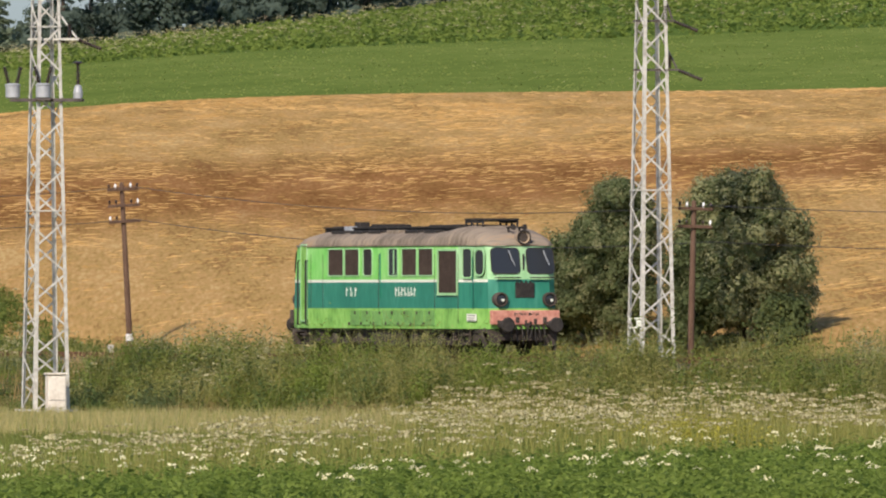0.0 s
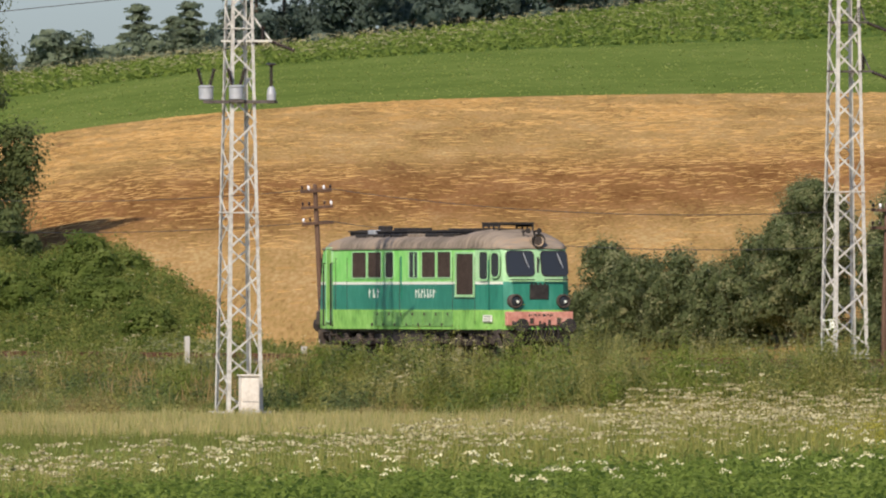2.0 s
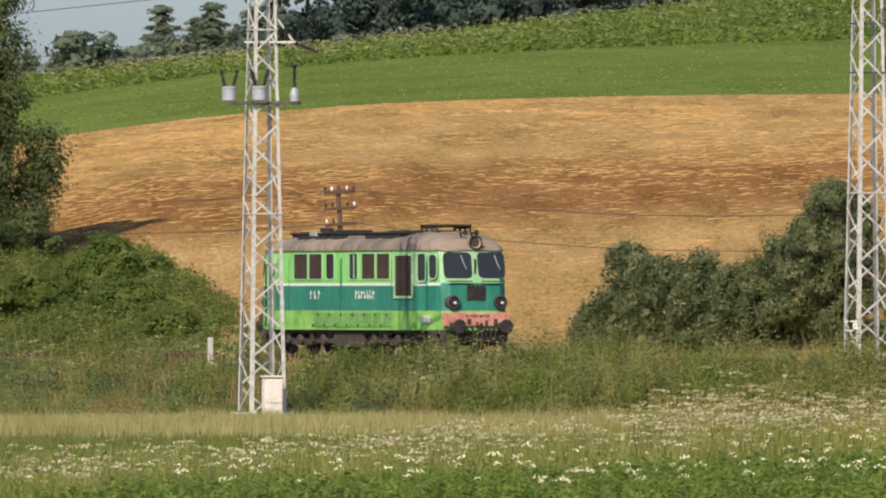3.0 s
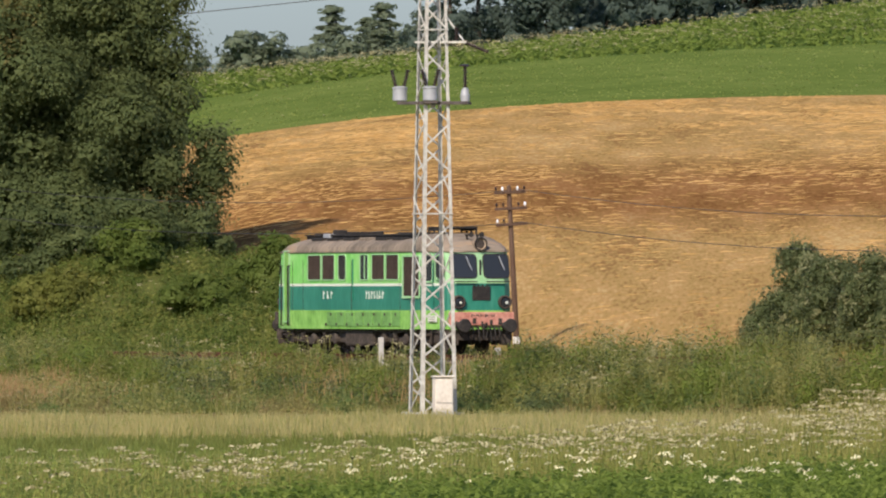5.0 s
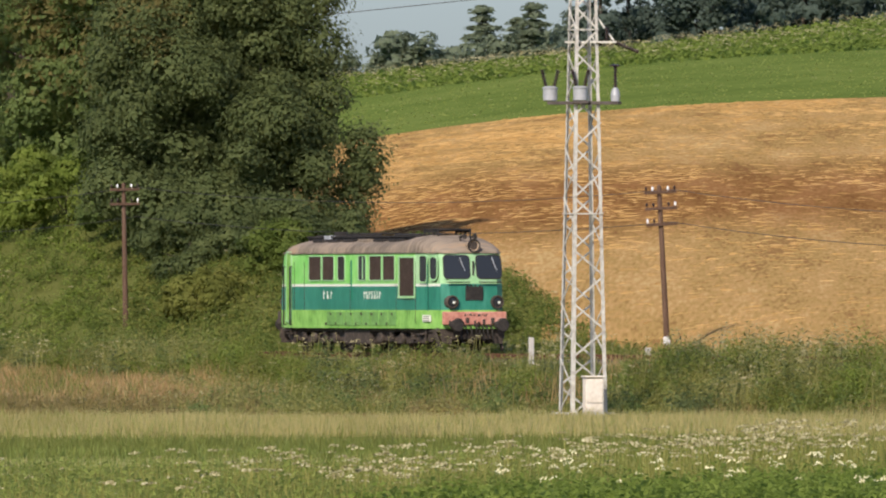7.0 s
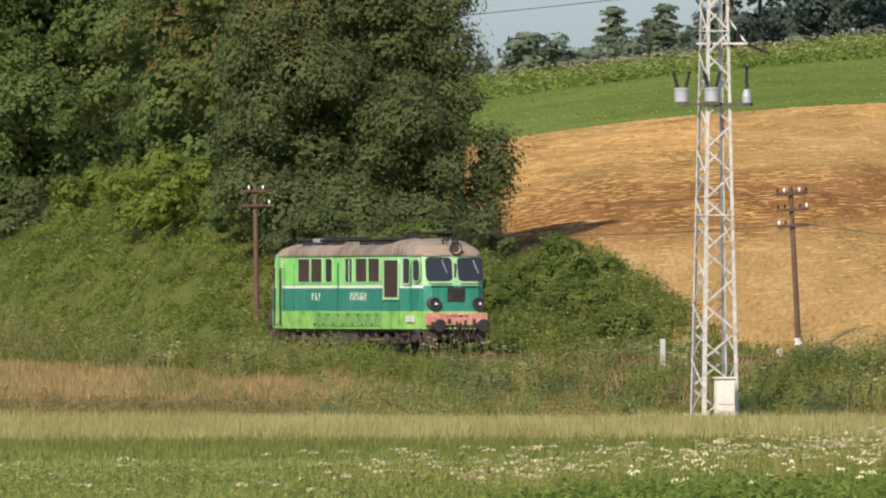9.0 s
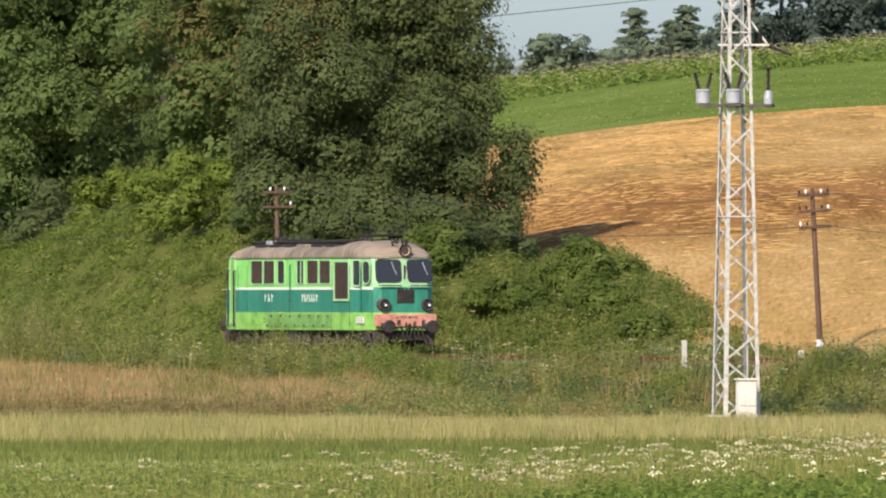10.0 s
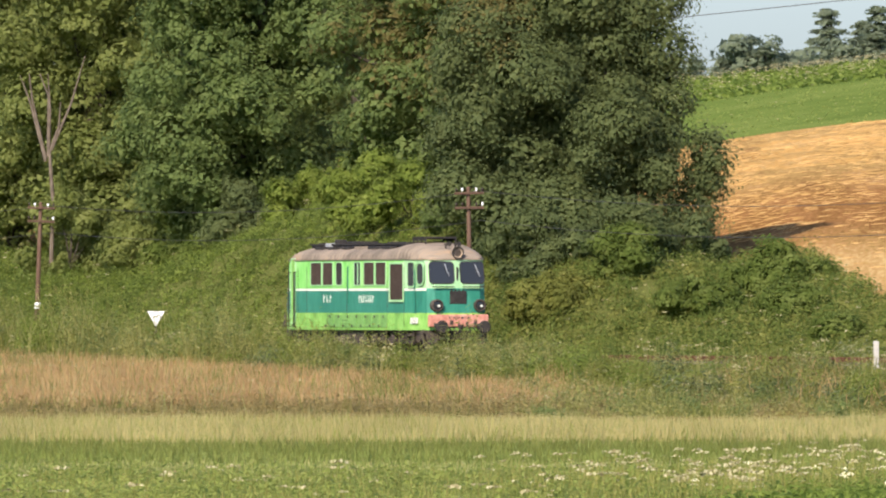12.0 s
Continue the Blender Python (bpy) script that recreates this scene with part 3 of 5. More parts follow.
def loco_end(loco, sgn):
    turn = Matrix.Identity(4) if sgn > 0 else Matrix.Rotation(math.pi, 4, "Z")
    def at(y, z, dx=0.0, yaw=0.0, tilt=0.0):
        m = Matrix.Translation((front_x(z) + dx, y, z)) @ Matrix.Rotation(radians(90 + yaw), 4, "Z") @ Matrix.Rotation(radians(90 - tilt), 4, "X")
        return turn @ m
    def put(name, bm, m, material, parent, label=""):
        bmesh.ops.transform(bm, matrix=m, verts=bm.verts)
        return part(name, bm, material, parent, label)
    for y in (-.63, .63):
        yaw = 3.2 if y > 0 else -3.2
        wob = window(loco, "windscreen", at(y, 3.13, .03, yaw, 10), .97, .82, .13, .03, M["glass"], M["black"], "dark windscreen in a rounded black rubber seal", proud=.014)
        bm = bmesh.new()
        beam(bm, (.12, .34, .05), (.24, -.02, .05), .03)
        beam(bm, (.24, .02, .055), (.30, -.16, .055), .02)
        put("wiper", bm, at(y, 3.13, .03, yaw, 10), M["zinc"], wob)
        bm = bmesh.new()
        box(bm, -.45, .45, -.02, .02, 0, .06, .005)
        put("window_rail", bm, at(y, 2.58, .09, yaw), M["black"], loco)
    bm = bmesh.new()
    box(bm, -.035, .035, -.3, .3, 0, .03, .01)
    put("centre_rail", bm, at(0, 3.05, .06), M["black"], loco)
    bm = bmesh.new()
    box(bm, -.34, .34, -.25, .25, 0, .05, .01)
    for i in range(4):
        box(bm, -.30 + .16 * i, -.24 + .16 * i, .25, .31, 0, .05)
    put("front_grille", bm, at(0, 2.17, .03), M["black"], loco, "dark nose grille")
    for y in (-.88, .88):
        lamp = part("headlamp", lathe(bmesh.new(), [(.24, -.12), (.24, .14), (.215, .16), (.19, .16), (.17, .08)], 24, at(y, 1.86, .0)), M["bogie"], loco, "round headlamp in a dark housing")
        part("lens", lathe(bmesh.new(), [(.185, .09), (.14, .12), (.02, .13)], 20, at(y, 1.86)), M["glass"], lamp)
        # small white disc set off-centre, painting the bright glint in the lens
        part("bulb_glint", lathe(bmesh.new(), [(.05, .12), (.045, .17), (.02, .18)], 14, at(y + (.05 if sgn > 0 else -.05), 1.84)), M["white"], lamp)
    bm = bmesh.new()
    box(bm, -1.22, 1.22, -.20, .27, -.12, .10, .03)
    beamob = put("buffer_beam", bm, at(0, 1.24, .02), M["pink"] if sgn > 0 else M["bogie"], loco, "faded salmon red buffer beam with scrapes" if sgn > 0 else "")
    bm = bmesh.new()
    for i, w in enumerate((.05, .03, .08, .04, .06, .03, .07, .05, .04, .06, .03)):
        box(bm, -.42 + i * .085, -.42 + i * .085 + w, .10 + .02 * (i % 3), .19 - .015 * (i % 2), .10, .106)
    tagged(put("painted_mark", bm, at(0, 1.24, .02), M["bogie"], beamob), kind="stuff")
    for i in range(7):
        bm = bmesh.new()
        box(bm, -.04, .04 + .03 * (i % 3), -.10 - .03 * (i % 2), .09, .1, .108)
        put("scrape", bm, at(-1.0 + .33 * i, 1.10 + .05 * (i % 3), .02), M["bogie"], beamob)
    for y in (-.875, .875):
        bm = lathe(bmesh.new(), [(.15, 0), (.13, .12), (.11, .16), (.10, .42), (.24, .46), (.255, .50), (.22, .54)], 22)
        put("buffer", bm, at(y, 1.03, .10), M["black"], loco, "greasy black round buffer")
    bm = bmesh.new()   # hook, screw coupling
    beam(bm, (0, 0, 0), (0, -.05, .34), .09, .12)
    beam(bm, (0, -.05, .34), (0, .08, .40), .08)
    tube(bm, [(-.05, -.06, .30), (-.07, -.25, .30), (-.03, -.45, .26), (.04, -.45, .26), (.08, -.25, .30), (.05, -.06, .30)], .03, 6)
    put("coupling_hook", bm, at(0, 1.05, .08), M["black"], loco)
    for y in (-.62, -.42, -.22, .24, .40, .58):
        bm = bmesh.new()
        tube(bm, [(y, 0, 0), (y, -.02, .16), (y + .02, -.25, .22), (y + .05, -.50, .18), (y + .1, -.58, .12)], .03, 6)
        put("brake_hose", bm, at(0, 1.0, .08), M["black"], loco)
    bm = bmesh.new()   # rail guard under the beam
    box(bm, -1.25, 1.25, -.33, .02, -.06, 0, .01)
    for s in (-1, 1):
        box(bm, s * 1.0 - .2, s * 1.0 + .2, -.5, -.3, -.06, 0, .01)
    put("rail_guard", bm, at(0, .85, -.15), M["bogie"], loco, "dirty rail guard")
    for s in (-1, 1):   # cab steps
        bm = bmesh.new()
        for z in (-.05, -.35):
            box(bm, -.25, .25, z - .02, z + .02, 0, .25)
        for dx in (-.25, .25):
            beam(bm, (dx, .3, .03), (dx, -.4, .03), .04)
        bmesh.ops.transform(bm, matrix=turn @ Matrix.Translation((6.4, s * 1.28, .75)) @ Matrix.Rotation(radians(0 if s < 0 else 180), 4, "Z") @ Matrix.Rotation(radians(90), 4, "X"), verts=bm.verts)
        part("cab_steps", bm, M["bogie"], loco)


WHEELS = []


def loco_running_gear(loco):
    bm = bmesh.new()
    box(bm, -7.7, 7.7, -1.25, 1.25, .78, .92)
    part("underframe", bm, M["bogie"], loco)
    bm = bmesh.new()
    box(bm, -1.3, 1.3, -1.32, 1.32, .30, .86, .08)
    part("fuel_tank", bm, M["bogie"], loco, "grey-brown dusty fuel tank")
    for c in (-4.3, 4.3):
        bm = bmesh.new()
        for s in (-1, 1):
            y0, y1 = s * 1.02, s * 1.18
            side = [(-2.9, .62), (-2.5, .78), (-1.2, .74), (-.9, .62), (.9, .62), (1.2, .74), (2.5, .78), (2.9, .62), (2.7, .42), (1.6, .46), (.6, .36), (-.6, .36), (-1.6, .46), (-2.7, .42)]
            ra = [bm.verts.new((c + x, y0, z)) for x, z in side]
            rb = [bm.verts.new((c + x, y1, z)) for x, z in side]
            bm.faces.new(ra)
            bm.faces.new(rb[::-1])
            for i in range(len(side)):
                j = (i + 1) % len(side)
                bm.faces.new((ra[i], ra[j], rb[j], rb[i]))
        box(bm, c - 2.6, c + 2.6, -1.02, 1.02, .5, .66)
        bog = part("bogie_frame", bm, M["bogie"], loco)
        for s in (-1, 1):
            for dx in (-2.05, 0, 2.05):
                part("axle_box", lathe(bmesh.new(), [(.21, 0), (.21, .14), (.15, .18)], 14, Matrix.Translation((c + dx, s * 1.16, .55)) @ Matrix.Rotation(radians(90 if s < 0 else -90), 4, "X")), M["bogie"], bog)
            for dx in (-1.05, 1.05):
                part("spring", lathe(bmesh.new(), [(.12, 0), (.14, .04), (.1, .08), (.14, .12), (.1, .16), (.14, .2), (.12, .26)], 12, Matrix.Translation((c + dx, s * 1.22, .5))), M["bogie"], bog)
            bm = bmesh.new()   # slanting sand pipe and plank
            beam(bm, (c + 2.95, s * 1.25, .86), (c + 3.55, s * 1.2, .12), .2, .05, (0, 1, 0))
            part("sand_chute", bm, M["bogie"], bog)
        for dx in (-2.05, 0, 2.05):
            bm = bmesh.new()
            for s in (-1, 1):
                lathe(bm, [(.575, 0), (.575, .03), (.55, .04), (.545, .14), (.46, .14), (.44, .09), (.2, .10), (.2, .15), (.05, .15)], 28,
                      Matrix.Translation((0, s * .70, 0)) @ Matrix.Rotation(radians(90 if s < 0 else -90), 4, "X"))
                for k in range(6):
                    t = k * math.pi / 3
                    beam(bm, (.2 * math.cos(t), s * .83, .2 * math.sin(t)), (.45 * math.cos(t), s * .83, .45 * math.sin(t)), .06, .06)
            lathe(bm, [(.09, -.75), (.09, .75)], 12, Matrix.Rotation(radians(90), 4, "X"))
            w = part("wheelset", bm, M["bogie"], loco)
            w.location = (c + dx, 0, .55)
            WHEELS.append((w, c + dx))


def loco_at(t):
    """Where its middle is on the track at t seconds: it backs away evenly."""
    return -7.16 * t - .0094 * t * t - 7.92


HEADING = math.degrees(math.atan2(AHEAD[1], AHEAD[0]))
LOCO = empty("diesel_locomotive", pose(0, 0, 0), "old two-tone green diesel locomotive, white stripe, salmon beam, on rails", "locomotive")
loco_body(LOCO)
loco_roof(LOCO)
loco_sides(LOCO)
loco_end(LOCO, 1)
loco_end(LOCO, -1)
loco_running_gear(LOCO)


def motions():
    rows = []
    for i in range(0, 13):
        p = FRONT0 + AHEAD * loco_at(i)
        rows.append((float(i), pose(p[0], p[1], 0, 0, 0, HEADING)))
    walk(LOCO, rows)
    for w, x in WHEELS:
        spin = []
        for i in range(0, 121):
            t = i / 10
            spin.append((t, pose(x, 0, .575, 0, math.degrees((loco_at(t) - loco_at(0)) / .575), 0)))
        walk(w, spin)


# ---- lattice masts ----
def z_at(x, y):
    return float(height(np.array([x]), np.array([y]))[0])


def mast(x, y, turn, base_z, low, tall, group, rings_at):
    """Four angle-iron legs narrowing upwards, zigzag braces on every face."""
    ob = empty("lattice_mast", pose(x, y, base_z, 0, 0, turn), "tall white-painted steel lattice mast with rust stains beside the railway", "power mast", group)
    half = lambda z: low * (1 - z / 33.0)
    corners = [(1, 1), (-1, 1), (-1, -1), (1, -1)]
    for sx, sy in corners:
        bm = bmesh.new()
        rings = []
        for k in range(7):
            z, w = tall * k / 6, .13 - .007 * k
            h = half(z)
            shape = ((0, 0), (-w, 0), (-w, -.016), (-.016, -.016), (-.016, -w), (0, -w))
            rings.append([bm.verts.new((sx * (h + p), sy * (h + q), z)) for p, q in shape])
        for r0, r1 in zip(rings, rings[1:]):
            for i in range(6):
                bm.faces.new((r0[i], r0[(i + 1) % 6], r1[(i + 1) % 6], r1[i]))
        bm.faces.new(rings[0])
        bm.faces.new(rings[-1])
        part("leg", bm, M["steel"], ob)
        bm = bmesh.new()
        box(bm, sx * low - .2, sx * low + .2, sy * low - .2, sy * low + .2, -.6, .12, .03)
        part("footing", bm, M["concrete"], ob)
    for f in range(4):
        (ax, ay), (bx, by) = corners[f], corners[(f + 1) % 4]
        z, k = .04, 0
        while z < tall - .9:
            dz = .955 * math.sqrt(1 - z / 33)
            a, b = half(z), half(z + dz)
            p, q = ((ax, ay), (bx, by)) if k % 2 == 0 else ((bx, by), (ax, ay))
            bm = beam(bmesh.new(), (p[0] * a, p[1] * a, z), (q[0] * b, q[1] * b, z + dz), .060, .026, (ax + bx, ay + by, 0))
            part("brace", bm, M["steel"], ob)
            z += dz
            k += 1
    for z in rings_at:
        bm = bmesh.new()
        for (ax, ay), (bx, by) in zip(corners, corners[1:] + corners[:1]):
            h = half(z)
            beam(bm, (ax * h, ay * h, z), (bx * h, by * h, z), .07, .04)
        part("ring_beam", bm, M["steel"], ob)
    return ob


def insulator(parent, m, h=.75, tilt=0):
    prof = []
    for i in range(9):
        prof += [(.035, h * i / 9), (.085, h * (i + .4) / 9), (.035, h * (i + .8) / 9)]
    return part("insulator", lathe(bmesh.new(), prof, 10), M["porcelain"], parent, m=m, smooth=True)


MA = (-6.44, 453.0)
MB = (13.45, 442.0)
ZA = -1.93
mast_a = mast(*MA, 20.5, ZA, .64, 17.5, "lattice masts along the line", (6.75, 12.9))
mast_b = mast(*MB, 20.5, -.62, .62, 17.5, "lattice masts along the line", (6.05, 12.4))


def in_mast(x, y, z, ground, turn=20.5, rz=0, rx=0, ry=0):
    """A pose given in directions of the world, for a child of a turned mast."""
    return pose(0, 0, 0, 0, 0, -turn) @ pose(x, y, z - ground, rx, ry, rz)


bm = bmesh.new()   # platform of the three switch pots, across the view
for dy in (-.32, .32):
    beam(bm, (-1.15, dy, 0), (1.25, dy, 0), .09, .10)
for dx in (-1.1, -.5, .5, 1.2):
    beam(bm, (dx, -.34, 0), (dx, .34, 0), .07)
part("cross_arm", bm, M["steel_dark"], mast_a, "dark steel cross arm", m=in_mast(0, 0, 8.52, ZA, rz=-8))
for dx, dy, horns in ((-1.10, .05, 2), (-.08, -.62, 2), (1.08, .05, 1)):
    pot = part("switch_pot", lathe(bmesh.new(), [(.20, 0), (.24, .03), (.24, .40), (.26, .42), (.26, .46), (.16, .50)], 20) if horns == 2 else lathe(bmesh.new(), [(.15, 0), (.16, .2), (.11, .42), (.05, .46)], 16),
               M["zinc"], mast_a, "grey cylindrical pot with dark horns", m=in_mast(dx, dy, 8.58, ZA))
    for i in range(horns):
        o = (-.13 + .26 * i) if horns == 2 else 0
        ins = insulator(pot, pose(o, 0, .46, 0, (-14 + 28 * i) if horns == 2 else 0, 0), .62 if horns == 2 else .7)
    if horns == 1:
        bm = bmesh.new()
        lathe(bm, [(.03, 0), (.18, .03), (.18, .06), (.03, .10)], 12, pose(0, 0, 1.14))
        part("cap", bm, M["porcelain"], pot)
bm = bmesh.new()
box(bm, -.26, .26, -.8, -.3, 8.50, 8.58)
part("pot_shelf", bm, M["steel_dark"], mast_a, m=in_mast(-.08, 0, 0, ZA))
for mast_ob, gz, arms in ((mast_a, ZA, ((10.55, 1.15),)), (mast_b, -.62, ((9.35, .95), (10.95, .80)))):
    for z, reach in arms:
        bm = bmesh.new()
        for dy in (-.3, .3):
            beam(bm, (-.55, dy, 0), (reach, dy * .3, 0), .07, .06)
        beam(bm, (.4, 0, .95), (reach - .1, 0, .05), .08, .05)
        for dx in (-.4, .1, .5):
            beam(bm, (dx, -.3, 0), (dx, .3, 0), .06)
        part("bracket_arm", bm, M["steel_dark"] if mast_ob is mast_b else M["steel"], mast_ob, m=in_mast(0, 0, z, gz, rz=-10))
        insulator(mast_ob, in_mast(reach - .05, -.1, z - .02, gz, ry=112, rz=-10), .85)
        insulator(mast_ob, in_mast(reach - .35, -.2, z + .05, gz), .45)
bm = bmesh.new()   # small switch lever frame low on the second mast
beam(bm, (-.42, -.56, 0), (.12, -.62, 0), .05)
beam(bm, (-.42, -.56, .3), (.12, -.62, .3), .05)
box(bm, -.20, .02, -.72, -.58, .02, .26, .01)
part("lever_frame", bm, M["white"], mast_b, m=in_mast(-.3, 0, .95, -.62))

# ---- electricity cabinet at the first mast ----
cab = empty("electricity_cabinet", pose(MA[0] + .36, MA[1] - 1.25, -2.0, 0, 0, 14), "cream sheet-metal electricity cabinet on a concrete plinth", "cabinet")
part("plinth", box(bmesh.new(), -.33, .33, -.2, .24, -.3, .22, .02), M["concrete"], cab)
part("cabinet_body", box(bmesh.new(), -.31, .31, -.2, .24, .22, 1.36, .015), M["cabinet"], cab)
part("cabinet_door", box(bmesh.new(), -.27, .27, -.225, -.198, .28, 1.28, .008), M["cabinet"], cab)
part("cabinet_lid", box(bmesh.new(), -.36, .36, -.27, .28, 1.36, 1.42, .02), M["cabinet"], cab)
part("seam", box(bmesh.new(), -.27, .27, -.229, -.222, .50, .52), M["bogie"], cab)


# ---- wooden telegraph poles with their wires ----
POLES = [(14.9, 443.0, 5.05, -1.5, 8), (-4.25, 490.0, 6.05, 3.2, 3), (-26.0, 540.0, 6.55, 1.0, 0), (-46.9, 588.0, 6.3, -2.0, 4)]


def telegraph_pole(x, y, top, lean, arms):
    g = z_at(x, y)
    h = top - g
    ob = empty("telegraph_pole", pose(x + math.tan(radians(lean)) * h, y, g, 0, 0, 0) @ pose(0, 0, 0, 0, -lean, 24), "weathered brown wooden telegraph pole with crossarms and white insulators", "pole", "telegraph poles along the track")
    part("post", lathe(bmesh.new(), [(.115, -.4), (.10, h * .5), (.08, h), (.03, h + .05)], 12), M["polewood"], ob)
    for k in range(arms):
        z = h - .22 - .58 * k
        arm = part("crossarm", box(bmesh.new(), -.62, .62, -.15, -.06, z - .05, z + .05, .01), M["polewood"], ob)
        for dx in (-.56, -.30, .30, .56):
            if arms == 3 and k == 2 and dx > 0:
                continue
            part("insulator", lathe(bmesh.new(), [(.012, -.05), (.015, .04), (.042, .05), (.046, .10), (.034, .15), (.012, .17)], 10, pose(dx, -.10, z + .05)), M["porcelain_white"] if (k + int(dx * 10)) % 3 == 0 else M["porcelain"], arm)
    if y > 580 or 480 < y < 500:   # a pale band painted low on the post
        b0 = .95 if y > 580 else .4
        part("white_band", lathe(bmesh.new(), [(.13, b0), (.13, b0 + .28)], 12), M["sign"], ob)
    return ob


telegraph_pole(*POLES[0][:4], 2)
telegraph_pole(*POLES[1][:4], 3)
telegraph_pole(*POLES[2][:4], 2)
telegraph_pole(*POLES[3][:4], 2)


def wire(name, a, b, sag, r, label):
    bm = bmesh.new()
    pts = [(Vector(a).lerp(Vector(b), i / 14) - Vector((0, 0, sag * 4 * (i / 14) * (1 - i / 14)))) for i in range(15)]
    tube(bm, pts, r, 5)
    return tagged(part(name, bm, M["wire"]), label, "wire")


line = [(46.0, 372.0, 5.2), POLES[0][:3], POLES[1][:3], POLES[2][:3], POLES[3][:3], (-70.0, 640.0, 6.6)]
for dz, off in ((-.12, .45), (-1.30, .5)):
    for p, q in zip(line, line[1:]):
        wire("telegraph_wire", (p[0] + off, p[1], p[2] + dz), (q[0] + off, q[1], q[2] + dz), .55, .013, "thin dark telegraph wire sagging between wooden poles")
wire("power_line", (-75, 700, 12.0), (25, 700, 22.1), .6, .02, "thin high power line crossing the sky")

# ---- lineside markers ----
def marker_post(x, y, w, h, zc=None):
    g = z_at(x, y)
    ob = part("marker_post", box(bmesh.new(), -w / 2, w / 2, -w * .4, w * .4, -.2, h, .015), M["concrete"], m=pose(x, y, g, 0, 0, 20))
    return tagged(ob, "short pale concrete marker post among lineside weeds", "post", "concrete marker posts")


marker_post(-8.55, 474.0, .17, .63 - z_at(-8.55, 474.0))
marker_post(-4.6, 488.0, .2, .45)
sg = empty("triangle_sign", pose(-38.9, 546.0, z_at(-38.9, 546.0), 0, 0, 4), "white inverted triangular railway sign on a thin post", "sign")
bm = bmesh.new()
zt = 1.62 - z_at(-38.9, 546.0)
tri = [(-.35, zt), (.35, zt), (0, zt - .64)]
fa = [bm.verts.new((x, -.03, z)) for x, z in tri]
fb = [bm.verts.new((x, -.01, z)) for x, z in tri]
bm.faces.new(fa)
bm.faces.new(fb[::-1])
for i in range(3):
    j = (i + 1) % 3
    bm.faces.new((fa[i], fa[j], fb[j], fb[i]))
part("plate", bm, M["sign"], sg)
part("sign_post", lathe(bmesh.new(), [(.03, -.2), (.03, zt + .02)], 10), M["steel_dark"], sg)


# ---- trees and bushes ----


def crown_points(n, lobes, flat=.75, shell=.55):
    """Places in a set of lobes (x, y, z, r), thicker towards their skins; with outward directions."""
    l = np.array(lobes)
    vol = l[:, 3] ** 2.2
    pick = RNG.choice(len(l), n, p=vol / vol.sum())
    d = unit(RNG.normal(size=(n, 3)))
    r = l[pick, 3] * (shell + (1 - shell) * RNG.random(n) ** .5) * RNG.uniform(.86, 1.12, n)
    c = l[pick, :3] + d * r[:, None] * np.array([1, 1, flat])
    return c, d


TUFT = 40


def tufts(n, lobes, size, hang=.6, ragged=0.0, droop=.7):
    """Leaf places in drooping tufts on the skins of the lobes, so that the crown has boughs and gaps between them."""
    l = np.array(lobes)
    m = max(12, n // TUFT)
    w = l[:, 3] ** 2
    pick = RNG.choice(len(l), m, p=w / w.sum())
    d = unit(RNG.normal(size=(m, 3)) + np.array([0, 0, .25]))
    pos = l[pick, :3] + d * (l[pick, 3] * RNG.uniform(.74 - ragged, 1.14 + ragged, m))[:, None] * np.array([1, 1, .85])
    rs = np.repeat(size * RNG.uniform(.5, 1.4, m), TUFT)
    o = unit(RNG.normal(size=(m * TUFT, 3))) * RNG.uniform(.3, 1, (m * TUFT, 1))
    o[:, 2] = o[:, 2] * hang - droop * .6 * (o[:, 0] ** 2 + o[:, 1] ** 2)
    dd = np.repeat(d, TUFT, 0)
    out = unit(o + dd * .25) * .42 + dd * .85 + np.array([0, 0, .35])
    return np.repeat(pos, TUFT, 0) + o * rs[:, None], out * 2.4


def lobes_in(w, h0, h1, count, r0, r1, seed, round_top=.5, dome=False):
    """Lobes filling a crown of half-width w between the heights h0 and h1."""
    rng = np.random.default_rng(seed)
    out = []
    for _ in range(count):
        t = rng.random() ** 1.35
        prof = math.sin(math.pi * (.24 + .76 * t) ** .9) ** .8 if round_top else 1 - t * .9
        if dome:
            prof = math.sqrt(max(0, 1 - abs((t - .30) / .74) ** 1.9))
        a, rad = rng.uniform(0, 2 * math.pi), w * max(.1, prof) * math.sqrt(rng.random())
        out.append((rad * math.cos(a), rad * math.sin(a), h0 + (h1 - h0) * t, rng.uniform(r0, r1)))
    return out


def boughs(w, h0, h1, count, r0, r1, seed):
    """Leafy masses on boughs that wind up the trunk, each with smaller masses hanging at its rim."""
    rng, out = random.Random(seed), []
    for i in range(count):
        t = (i + .5) / count
        prof = (.55 + .45 * math.sin(math.pi * min(1, t * 1.15 + .08))) * (1 if t < .8 else .4 + 3 * (1 - t))
        a, rad, r = i * 2.39996 + rng.uniform(-.4, .4), w * prof * rng.uniform(.65, 1.0), rng.uniform(r0, r1)
        x, y, z = rad * math.cos(a), rad * math.sin(a), h0 + (h1 - h0) * t
        out += [(x, y, z, r), (x * .4, y * .4, z, r * 1.15)]
        for _ in range(5):
            b, f = a + rng.uniform(-.9, .9) * 1.8 / max(1.8, rad), rng.uniform(.9, 1.3)
            out.append((rad * f * math.cos(b), rad * f * math.sin(b), z - rng.uniform(-.2, 1.0) * r, r * rng.uniform(.35, .6)))
    return out


